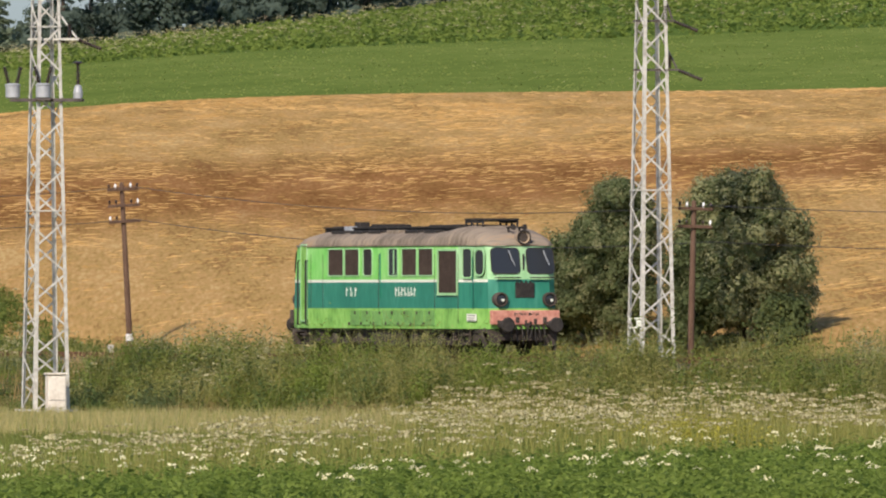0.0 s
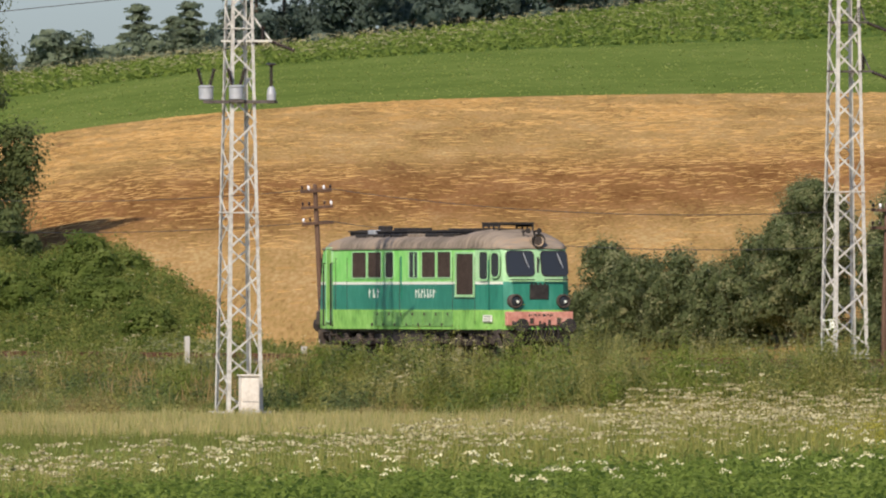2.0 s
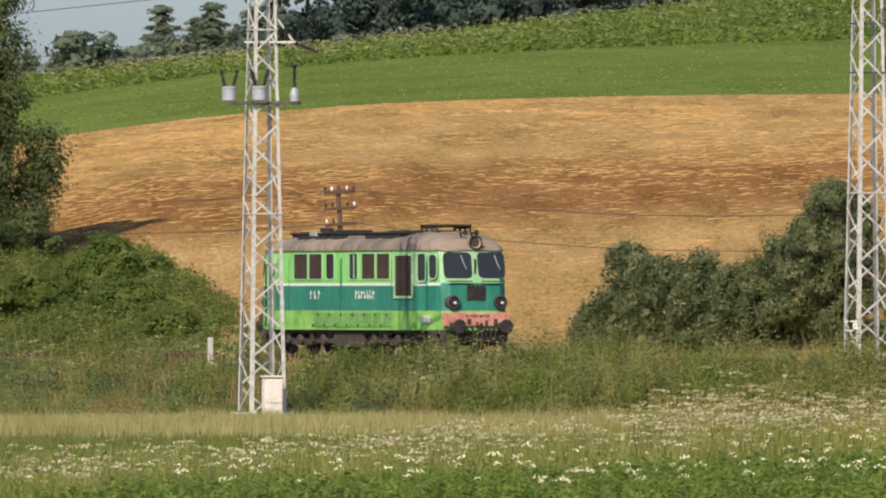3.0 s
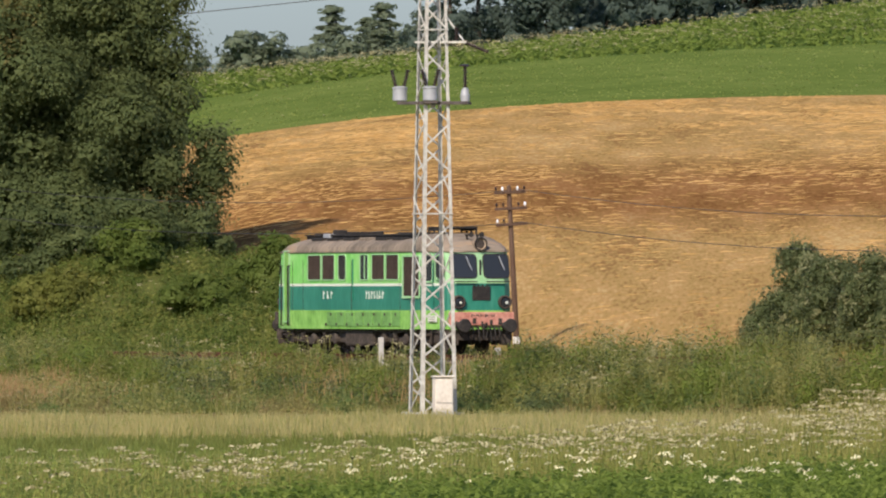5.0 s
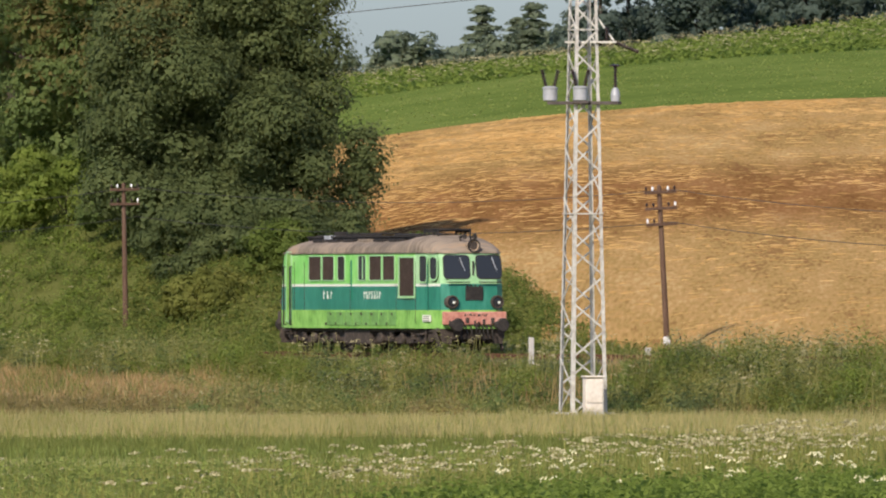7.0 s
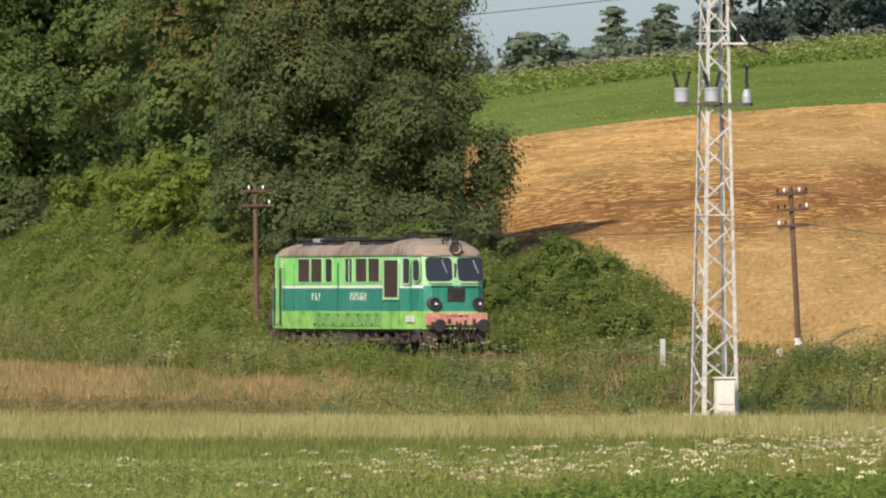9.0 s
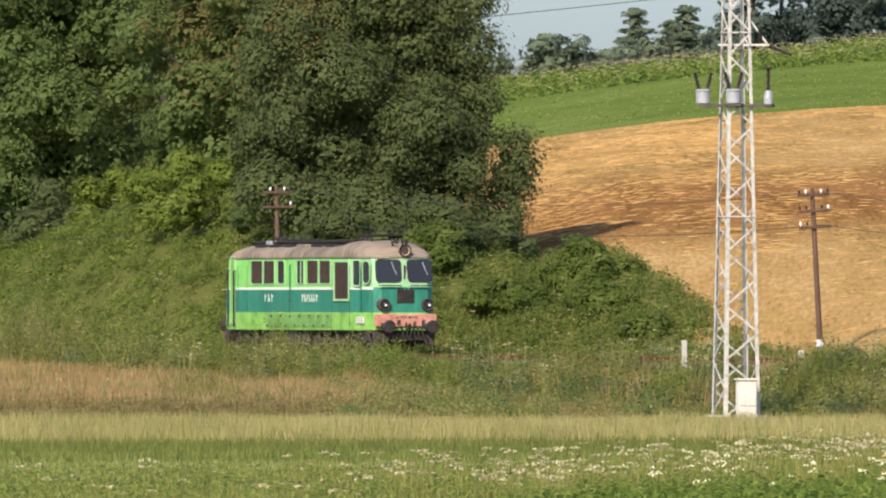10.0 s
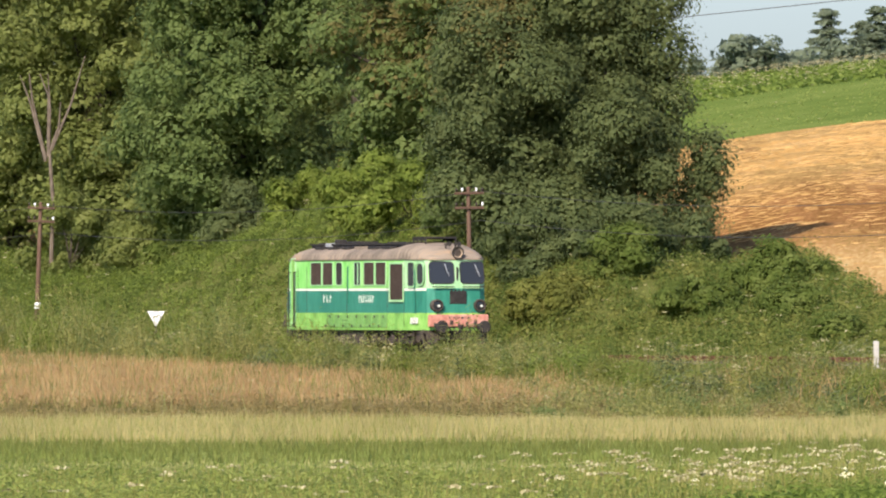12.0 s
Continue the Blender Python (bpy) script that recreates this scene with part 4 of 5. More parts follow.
def tree(name, m, lobes, n, leaf, material, label, category="tree", group="", trunk=(.28, 3.0), limbs=6, second=None, size=.6, hang=.6, ragged=0.0):
    ob = empty(name, m, label, category, group)
    bm = bmesh.new()
    r0, th = trunk
    top = max(l[2] for l in lobes)
    tube(bm, [(0, 0, -.4), (.05, .02, th * .5), (-.04, .03, th), (.06, -.02, (th + top) / 2), (0, 0, top * .92)], [r0 * 1.25, r0, r0 * .85, r0 * .5, r0 * .12], 9)
    rng = random.Random(len(name) + n)
    for l in rng.sample(lobes, min(limbs, len(lobes))):
        z0 = th * rng.uniform(.5, 1.0)
        tube(bm, [(0, 0, z0), (l[0] * .4, l[1] * .4, z0 + (l[2] - z0) * .55), (l[0], l[1], l[2])], [r0 * .45, r0 * .28, r0 * .06], 6)
    part("trunk", bm, M["bark"], ob)
    cc, dd = tufts(n, lobes, size, hang, ragged)
    q = leaves(cc, np.full(len(cc), leaf), .2, .75, dd)
    # coarse inner foliage, which closes the view through the crown
    ci, di = crown_points(max(60, n // 5), [(x, y, z, r * .92) for x, y, z, r in lobes], .85, .85)
    q = np.concatenate([q, leaves(ci, np.full(len(ci), min(leaf * 1.7, .36)), .2, .8, di * 2 + np.array([0, 0, .5]))])
    mats = [M[material]] + ([M[second[0]]] if second else [])
    idx = None
    if second:   # whole tufts turn brown together
        f = second[1](np.concatenate([cc, ci]))
        idx = (np.concatenate([np.repeat(RNG.random(len(cc) // TUFT), TUFT), RNG.random(len(ci))]) < f).astype(int)
    cr = new("crown", mesh_of("crown", q, mats, idx))
    cr.parent = ob
    return ob


def on_ground(x, y, rz=0, s=1.0, dz=-.1):
    return pose(x, y, z_at(x, y) + dz, 0, 0, rz) @ Matrix.Scale(s, 4)


# great dark tree at the edge of the stubble field
big = [(x - 1.7, y, z, r) for x, y, z, r in boughs(3.9, 1.0, 17.0, 40, 1.0, 1.8, 3)]
big += [(4.4, 0, 4.2, .9), (4.7, -.3, 3.5, .7), (4.2, .2, 3.0, 1.0), (3.6, 0, 1.5, 1.3), (3.3, -1, .7, 1.2), (2.6, 0, 6.0, 1.4), (2.2, 0, 8.2, 1.5), (2.2, .3, 10.5, 1.5), (2.0, .5, 13, 1.7),
        (-1, -3, 1.2, 1.7), (1.6, -2.6, 1.0, 1.5), (-3.6, -2.8, 1.4, 1.7), (-5.4, -1.5, 2.4, 1.6)]
tree("broad_tree", on_ground(-21.2, 552.0), big, 290000, .14, "leaf_dark", "great dark green deciduous tree at the stubble field's edge", trunk=(.45, 4.5), limbs=14, size=.85, hang=.8,
     second=("leaf_brown", lambda c: np.clip(.75 - np.hypot((c[:, 0] + 4.2) / 3.0, (c[:, 2] - 11.5) / 6.5), 0, .7)))
tree("broad_tree", on_ground(-29.6, 573.0), boughs(4.0, 1.0, 19.0, 36, 1.1, 1.9, 5), 120000, .155, "leaf_oak", "tall tree with rusty brown and green leaves on the bank", trunk=(.35, 5), limbs=8,
     second=("leaf_brown", lambda c: np.clip(.9 - np.abs(c[:, 2] - 11) / 9, 0, .45)))
tree("broad_tree", on_ground(-38.9, 597.0), boughs(4.6, 1.2, 21.0, 40, 1.2, 2.1, 8), 150000, .16, "leaf_oak", "dense dark green tree above the grassy bank", trunk=(.4, 4), limbs=10, size=.85)
tree("broad_tree", on_ground(-45.9, 612.0), boughs(4.5, 1.0, 22.0, 40, 1.2, 2.0, 12), 110000, .16, "leaf_bush", "dense green tree above the grassy bank", trunk=(.4, 4), limbs=10, size=.7)
tree("broad_tree", on_ground(-50.5, 618.0), boughs(4.3, 1.0, 20.0, 38, 1.1, 2.0, 13), 90000, .16, "leaf_bush", "grey-green tree with dead bare boughs on the bank", trunk=(.35, 4), limbs=10)
tree("broad_tree", on_ground(-35.0, 622.0), lobes_in(7, 1.0, 22.0, 60, 1.6, 2.6, 15), 20000, .42, "leaf_dark", "dark green tree standing in the wood behind", trunk=(.4, 4), limbs=6)
tree("broad_tree", on_ground(-41.0, 628.0), lobes_in(7.5, 1.0, 24.0, 70, 1.6, 2.6, 19), 20000, .42, "leaf_dark", "dark green tree standing in the wood behind", trunk=(.4, 4), limbs=6)
tree("broad_tree", on_ground(-57.0, 630.0), lobes_in(6, 1.0, 20.0, 50, 1.4, 2.4, 16), 16000, .40, "leaf_oak", "dark green tree at the wood's end", trunk=(.4, 4), limbs=6)
tree("broad_tree", on_ground(-46.0, 638.0), lobes_in(8.5, 1.0, 23.0, 70, 1.8, 2.8, 17), 22000, .46, "leaf_dark", "dark green tree standing in the wood behind", trunk=(.4, 4), limbs=6)
# dead bough tips
bm = bmesh.new()
tube(bm, [(0, 0, -.5), (.1, 0, 3.5), (-.1, 0, 6.2)], [.11, .09, .07], 8)
for i in range(6):
    rr = random.Random(i)
    x0, h0 = -1.5 + .55 * i + rr.uniform(-.3, .3), rr.uniform(6.6, 8.2)
    tube(bm, [(-.1 + x0 * .1, 0, 5.2 + .1 * i), (x0 * .7, -.1, h0), (x0 + rr.uniform(-.4, .4), -.2, h0 + rr.uniform(.9, 2.2))], [.075, .05, .02], 6)
tagged(part("dead_tree", bm, M["birch"], m=on_ground(-47.9, 606.0)), "bare pale dead tree boughs among green trees", "tree")

# bushes behind the track
tree("large_bush", on_ground(12.85, 460.0), lobes_in(1.55, .7, 5.4, 110, .3, .6, 21, dome=True) + [(-1.5, 0, 2.4, .6), (-1.7, .2, 1.4, .6), (-1.2, -.2, 3.6, .5)], 70000, .075, "leaf_thicket", "tall grey-green willow bush behind the track", "bush", "bushes behind the track", (.12, 1.2), 8, size=.32, hang=.9, ragged=.3, second=("leaf_grey", lambda c: np.full(len(c), .2)))
tree("large_bush", on_ground(16.75, 451.0), lobes_in(2.25, 1.0, 5.6, 190, .3, .6, 22, dome=True), 120000, .08, "leaf_grey", "large round grey-green willow bush behind the track", "bush", "bushes behind the track", (.14, 1.0), 10, size=.32, hang=.9, ragged=.3, second=("leaf_thicket", lambda c: np.full(len(c), .4)))
tree("large_bush", on_ground(15.3, 450.0), lobes_in(1.2, .4, 4.0, 50, .25, .55, 23, dome=True), 22000, .085, "leaf_thicket", "dark green bush behind the track", "bush", "bushes behind the track", (.1, 1.0), 6, size=.3, ragged=.2)
for i, (bx, by, bh, bw, mt) in enumerate([(6.1, 473, 3.6, 1.15, "leaf_thicket"), (7.2, 470, 3.1, 1.1, "leaf_thicket"), (8.6, 467, 3.2, 1.1, "leaf_thicket"), (9.8, 465, 3.0, 1.0, "leaf_thicket"), (11.0, 463, 3.7, 1.1, "leaf_thicket"), (5.0, 475, 1.6, .6, "leaf_thicket")]):
    tree("bush", on_ground(bx, by), lobes_in(bw + .1, .3, bh, 90, .3, .5, 30 + i, dome=True), 20000, .078, mt, "grey-green leafy bush in the thicket behind the track", "bush", "bushes behind the track", (.08, .8), 6, size=.28, hang=1.3, ragged=.35, second=("leaf_grey", lambda c: np.full(len(c), .15)))
tree("bush", on_ground(18.0, 447), lobes_in(.7, .5, 2.1, 14, .3, .5, 40), 5000, .13, "leaf_dark", "low dark bush behind the track", "bush", "bushes behind the track", (.06, .5), 4)

# shrubs on the cutting slope
for i, (u, dd, w, h, mt) in enumerate([(-19.5, 538, 1.8, 1.7, "scrub"), (-13.6, 530, 1.7, 1.7, "scrub"), (-12.4, 519, 1.2, .8, "scrub"), (-16.5, 526, 1.6, 1.3, "scrub"), (-22.5, 536, 1.5, 1.5, "weed"),
                                       (-23.6, 545, 1.9, 2.4, "leaf_dark"), (-20.2, 543, 1.9, 2.2, "leaf_dark"), (-17.6, 545, 1.7, 2.0, "leaf_dark"), (-29.4, 562, 1.9, 2.4, "leaf_light"), (-31.0, 566, 2.0, 2.6, "leaf_light"), (-32.2, 575, 2.0, 2.4, "leaf_light"), (-26.6, 556, 1.8, 3.2, "leaf_oak"),
                                       (-35.2, 586, 2.0, 2.2, "leaf_light"), (-38.6, 592, 1.6, 2.6, "leaf_dark"), (-43.5, 600, 2.0, 2.0, "leaf_bush"), (-10.6, 509, .8, .5, "scrub"), (-47.0, 606, 2.0, 3.6, "leaf_bush"), (-41.0, 597, 1.8, 2.6, "scrub")]):
    tree("shrub", on_ground(u, dd), lobes_in(w, .3, h, 16, .4, .8, 60 + i), 11000, .12, mt, "leafy green shrub on the overgrown cutting slope", "shrub", "shrubs on the slope", (.07, .6), 5, size=.4, ragged=.15)

# far trees against the sky, and the dark wood on the crest
def far_trees():
    round_a = tree("far_tree", pose(0, 0, 0), lobes_in(3.0, 1.5, 9, 34, .7, 1.3, 80, dome=True), 7000, .42, "leaf_far_haze", "skyline tree with distance haze put into its grey-green leaf colour", "tree", "skyline trees", (.3, 3), 6, size=.95)
    spruce_l = []   # tiers of drooping boughs, shorter towards the tip
    for k in range(15):
        reach = 2.5 * (1 - k / 15.5)
        for j in range(7):
            t = j * .9 + k * 1.7
            spruce_l += [(reach * f * math.cos(t), reach * f * math.sin(t), .9 + k * .62 - .32 * f * reach, .10 + .07 * f * reach) for f in (.35, .8)]
        spruce_l.append((0.0, 0.0, 1.0 + k * .62, .28))
    spruce = tree("far_spruce", pose(0, 0, 0), spruce_l, 7000, .20, "leaf_far_haze", "pointed skyline spruce with distance haze put into its leaf colour", "tree", "skyline trees", (.2, 2), 4, size=.30)
    dark = tree("forest_tree", pose(0, 0, 0), lobes_in(4.2, 1.5, 15, 44, 1.0, 2.0, 82), 7000, .55, "leaf_forest_haze", "dark green tree in the crest wood, bluish haze in its leaf colour", "tree", "wood on the crest", (.4, 4), 7, size=1.3)
    rng = random.Random(4)
    places = {"a": [], "s": [], "d": []}
    def put(kind, ob, m):
        places[kind].append(m)
    Y = 1900
    for u, v, k in ((-30, 70, "a"), (28, 72, "a"), (72, 85, "a"), (110, 78, "a"), (146, 34, "a"), (178, 52, "a"), (215, 70, "a"), (258, -16, "s"), (300, 44, "a"), (326, 12, "s"), (362, -8, "s"), (395, 30, "a"), (420, -4, "s"),
                    (446, 14, "a"), (0, 95, "a"), (90, 100, "a"), (200, 96, "a"), (300, 95, "a"), (400, 92, "a"), (-80, 60, "a"), (-140, 50, "a")):
        x = (u - 784) / 24000 * Y + rng.uniform(-.5, .5)
        zt = 2 + (528 - v) / 24000 * Y
        zb = z_at(x, Y)
        full = 10.2 if k == "a" else 10.6
        s = max(.3, (zt - zb) / full)
        put(k, round_a if k == "a" else spruce, pose(x, Y + rng.uniform(-30, 40), zb - .2, 0, 0, rng.uniform(0, 360)) @ Matrix.Diagonal((*[s * (1.25 if k == "a" else 1.9)] * 2, s, 1)))
    for i in range(26):
        x = -15.5 + i * 2.9 + rng.uniform(-1, 1)
        y = 1180 + (i % 3) * 28 + rng.uniform(-8, 8)
        put("d", dark, pose(x, y, z_at(x, y) - .5, 0, 0, rng.uniform(0, 360)) @ Matrix.Scale(rng.uniform(.75, 1.05), 4))

    for kind, ob in (("a", round_a), ("s", spruce), ("d", dark)):
        for m in places[kind][1:]:
            copy_thing(ob, m)
        ob.matrix_basis = places[kind][0]


far_trees()


# ---- ground cover ----
def scatter(n, y0, y1, k0=-.10, k1=.062):
    """n places spread evenly over the land between two distances, within a wedge that the camera overlooks."""
    y = np.sqrt(RNG.uniform(y0 * y0, y1 * y1, n))
    x = RNG.uniform(k0, k1, n) * y
    return x, y


def at_ground(x, y):
    return np.stack([x, y, height(x, y)], 1)


def stuff(name, label, category, *groups):
    """Joins several arrays of faces, each with its material, into one object of kind stuff."""
    me = [mesh_of(name, q, [mt]) for q, mt in groups if len(q)]
    if len(me) == 1:
        return tagged(new(name, me[0]), label, category, kind="stuff")
    k = max(q.shape[1] for q, _ in groups if len(q))
    quads, idx, mats = [], [], []
    for i, (q, mt) in enumerate([g for g in groups if len(g[0])]):
        if q.shape[1] < k:
            q = np.concatenate([q, (q[:, -1:] + q[:, :1]) / 2], 1)
        quads.append(q)
        idx.append(np.full(len(q), i))
        mats.append(mt)
    return tagged(new(name, mesh_of(name, np.concatenate(quads), mats, np.concatenate(idx))), label, category, kind="stuff")


def clumps(x, y, r, h, n, leaf, lift=.5, aspect=.5):
    """Leafy weeds: n leaves in a dome at each place."""
    base = at_ground(x, y)
    m = len(x)
    d = unit(RNG.normal(size=(m * n, 3)))
    d[:, 2] = np.abs(d[:, 2])
    rr = RNG.random(m * n) ** .45
    hh = np.repeat(h * RNG.uniform(.6, 1.25, m), n)
    ww = np.repeat(r * RNG.uniform(.7, 1.2, m), n)
    c = np.repeat(base, n, 0) + d * rr[:, None] * np.stack([ww, ww, hh], 1)
    return leaves(c, np.full(m * n, leaf), lift, aspect, d * 1.5 + np.array([0, 0, .75]))


def umbels(x, y, h, r, petals=7, flat=.2, lift=2.0):
    """White flower heads on thin stems: a dish of small petals, and the stem."""
    base = at_ground(x, y)
    m = len(x)
    hh = h * RNG.uniform(.65, 1.2, m)
    top = base + np.stack([RNG.normal(0, .12, m) * hh, RNG.normal(0, .12, m) * hh, hh], 1)
    rad = (r * RNG.uniform(.55, 1.25, m))
    a = RNG.uniform(0, 2 * np.pi, (m, petals))
    d = np.sqrt(RNG.random((m, petals))) * rad[:, None]
    c = np.repeat(top, petals, 0) + np.stack([np.cos(a) * d, np.sin(a) * d, -flat * d * d / np.maximum(rad[:, None], .01) + RNG.normal(0, .008, d.shape)], -1).reshape(-1, 3)
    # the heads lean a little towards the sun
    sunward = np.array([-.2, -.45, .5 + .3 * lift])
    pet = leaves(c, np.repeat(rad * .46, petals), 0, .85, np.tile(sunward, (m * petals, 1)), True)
    w = .011
    side = np.array([w, 0, 0])
    stem = np.stack([base - side, base + side, top + side * .5, top - side * .5], 1)
    return pet, stem


def patch(x, y, s, seed):
    """Uneven growth, 0 to 1."""
    return .5 + .25 * bumps(x + seed * 13.1, y * .35 + seed * 7.7, s) + .25 * bumps(x * 1.7 - seed * 5, y * .6 + seed * 3, s * .45)


def potato_edge(x):
    return np.interp(x, [-16, -6, 17], [240, 306, 361])


def umbel_edge(x):
    return np.interp(x, [-10, 2, 4, 5.3, 6.5, 10], [336, 354, 363, 396, 424, 448])


def near_fields():
    # potato crop in flower
    x, y = scatter(9000, 284, 372)
    k = y < potato_edge(x) + 4 * (patch(x, y, 5, 1) - .5)
    x, y = x[k], y[k]
    y = np.round(y / .75) * .75 + RNG.normal(0, .1, len(y))
    plant = clumps(x, y, .32, .56, 26, .14, .8, .6)
    f = RNG.random(len(x)) < (.055 + .10 * smooth(patch(x, y * 2, 3, 51), .35, .7)) * smooth(x, -14, -2)
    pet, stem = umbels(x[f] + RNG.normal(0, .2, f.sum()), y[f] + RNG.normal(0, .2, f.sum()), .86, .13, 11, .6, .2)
    stuff("potato_crop", "leafy green potato crop in white flower", "crop", (plant, M["potato"]), (pet, M["petal"]), (stem, M["potato"]))
    # tall umbel flowers and yellowing stalks
    x, y = scatter(52000, 284, 446)
    k = (y < umbel_edge(x) + 14 * (patch(x, y, 4, 2) - .5)) & (y > potato_edge(x) - 3) & (across(x, y) < -6)
    x, y = x[k], y[k]
    grow = np.clip(.55 + (x + 14) / 40, .4, 1.0)
    stalk = blades(at_ground(x, y), .80 * grow, .045, .22)
    green = clumps(x[::3], y[::3], .3, .6, 10, .14, .6, .35)
    leafy = patch(x, y, 3.0, 6) > .62
    dense = RNG.random(len(x)) < .25 * smooth(patch(x, y, 4, 5), .15, .75) * np.clip((x + 16) / 14, .03, 1) + .006
    fx, fy, fg = x[dense], y[dense], grow[dense]
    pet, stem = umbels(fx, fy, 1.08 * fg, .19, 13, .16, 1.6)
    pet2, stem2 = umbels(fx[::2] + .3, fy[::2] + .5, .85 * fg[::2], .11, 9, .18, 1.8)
    stuff("umbel_flowers", "tall white wild carrot flowers over yellow-green stalks", "wildflowers", (stalk[leafy], M["weed"]), (stalk[~leafy], M["umbel_stem"]), (green, M["grass_green"]), (pet, M["petal_dull"]), (stem, M["umbel_stem"]), (pet2, M["petal_dull"]), (stem2, M["umbel_stem"]))
    # a patch of yellowing bedstraw among the umbels
    gx, gy = 12.3 + RNG.normal(0, .9, 260), 372 + RNG.normal(0, 7, 260)
    stuff("bedstraw_patch", "yellow-green bedstraw in flower among white umbels", "wildflowers", (clumps(gx, gy, .35, .85, 34, .10, .5, .5), M["bedstraw"]))
    # meadow grasses on the open side
    x, y = scatter(230000, 283, 456)
    left = (y > umbel_edge(x) - 8 + 14 * (patch(x, y, 4, 2) - .5)) & (y > potato_edge(x)) & (across(x, y) < -8)
    edge = 384 + 3 * (patch(x, y, 6, 3) - .5)
    pale = left & (y > edge) & (y < 443)
    strip = left & (y <= edge) & (y > 352)
    low = left & (y <= 352)
    tall = .55 * (.75 + .5 * patch(x, y, 4, 8)) * (1 - .75 * smooth(y, 418, 440))
    stuff("hay_grass", "pale yellow-green uncut meadow grass", "grass", (blades(at_ground(x[pale], y[pale]), tall[pale], .035, .25), M["grass_pale"]),
          (blades(at_ground(x[pale][::4], y[pale][::4]), tall[pale][::4] * .9, .05, .3), M["grass_green"]))
    stuff("meadow_grass", "green meadow grass", "grass", (blades(at_ground(x[strip], y[strip]), .34 * (.5 + .5 * smooth(y[strip], 352, 366)), .05, .35), M["weed"]),
          (blades(at_ground(x[strip][::2], y[strip][::2]), .30, .05, .35), M["grass_green"]), (blades(at_ground(x[low], y[low]), .15, .035, .5), M["grass_green"]), (blades(at_ground(x[low][::3], y[low][::3]), .18, .035, .4), M["grass_pale"]))


def lineside_weeds():
    x, y = scatter(150000, 395, 640)
    q, a = across(x, y), along(x, y)
    zone = (q < -2.2) & (q > -60) & ((y > 450) | (q > -9.5)) & (a < 45)
    zone &= ~((np.abs(x - MA[0]) < 1.6) & (y < MA[1] + 1.0))
    low = np.maximum(np.maximum(.2 + .8 * smooth(y, 452, 468), .75 * smooth(x, -20, -15)), smooth(x, -5, -1))
    low = low[zone]
    x, y, q, a = x[zone], y[zone], q[zone], a[zone]
    p, p2, p3 = patch(x, y, 4.0, 11), patch(x, y, 6.0, 12), patch(x, y, 2.5, 13)
    r = RNG.random(len(x))
    pinkzone = (x < -18.5 + 8 * (p - .5) + 5 * (r - .5)) & (y > 466 + 10 * (p3 - .5)) & (q < -6.2 + 5 * (p3 - .5)) & (r < 1.35 - smooth(y, 500, 562))
    pink = pinkzone & (p3 > .33)
    foot = (x < -17.5 + 6 * (p - .5) + 5 * (r - .5)) & (y < 468)   # the mown strip at the bank's foot
    dry = ~pinkzone & ((p > .58) & (r < .85) | foot)
    gr = ~pink & ~dry
    stuff("dry_grass", "reddish dry grass on the bank's foot", "grass", (blades(np.repeat(at_ground(x[pink], y[pink]), 3, 0) + RNG.normal(0, .3, (3 * pink.sum(), 3)) * np.array([1, 1, 0]), .45, .05, .35), M["grass_pink"]), (blades(at_ground(x[pink][::5], y[pink][::5]), .6, .05, .25), M["weed_pale"]))
    stuff("bank_grass", "rank mixed grass on the railway bank", "grass", (blades(at_ground(x[gr], y[gr]), (.35 + .3 * p2[gr]) * low[gr], .06, .55), M["weed"]), (blades(at_ground(x[dry], y[dry]), .55 * low[dry], .05, .35), M["weed_dry"]),
          (blades(at_ground(x[gr][::4], y[gr][::4]), .5 * low[gr][::4], .05, .5), M["weed_pale"]))
    # leafy weeds, thick near the track
    w = (~pinkzone) & ~foot & (r < .07 + .30 * smooth(p2, .3, .75))
    big = w & (q > -7.5) & (p > .3)
    small = w & ~big
    # a rank hedge of weeds on the shoulder of the bank, with thin places
    ha, hq = RNG.uniform(-185, 48, 5200), RNG.uniform(-7.8, -2.9, 5200)
    hx, hy = FRONT0[0] + AHEAD[0] * ha + AWAY[0] * hq, FRONT0[1] + AHEAD[1] * ha + AWAY[1] * hq
    hp = patch(hx, hy, 2.4, 14)
    thin = np.interp(ha, [-190, -95, -82, -62, -40, -34, -29, -20, 0, 50], [2.3, 2.4, 1.9, 1.0, .8, .4, .4, 1.0, 1.6, 1.7])
    tall = (.44 + 1.0 * smooth(hp, .3, .8)) * thin
    tall = np.maximum(tall, np.interp(ha, [-20, -8], [0, 1.0]) * RNG.uniform(.8, 1.2, len(ha)))
    hk = RNG.random(len(hx)) < .35 + .65 * smooth(hp, .2, .5)
    hx, hy, tall, hr = hx[hk], hy[hk], tall[hk], RNG.random(hk.sum())
    tone = patch(hx, hy, 2.0, 17) + .22 * (hr - .5)
    h1, h2, h3, h4 = tone > .60, (tone <= .60) & (tone > .50), (tone <= .50) & (tone > .42), tone <= .42
    stuff("shoulder_weeds", "rank mixed weeds on the shoulder of the railway bank", "weeds",
          (clumps(hx[h1], hy[h1], .5, tall[h1], 80, .12, .5, .45), M["leaf_light"]), (clumps(hx[h2], hy[h2], .5, tall[h2], 80, .12, .5, .45), M["weed"]),
          (clumps(hx[h3], hy[h3], .5, tall[h3], 70, .13, .5, .45), M["leaf_oak"]), (clumps(hx[h4], hy[h4], .5, tall[h4] * .85, 70, .12, .5, .45), M["weed_pale"]))
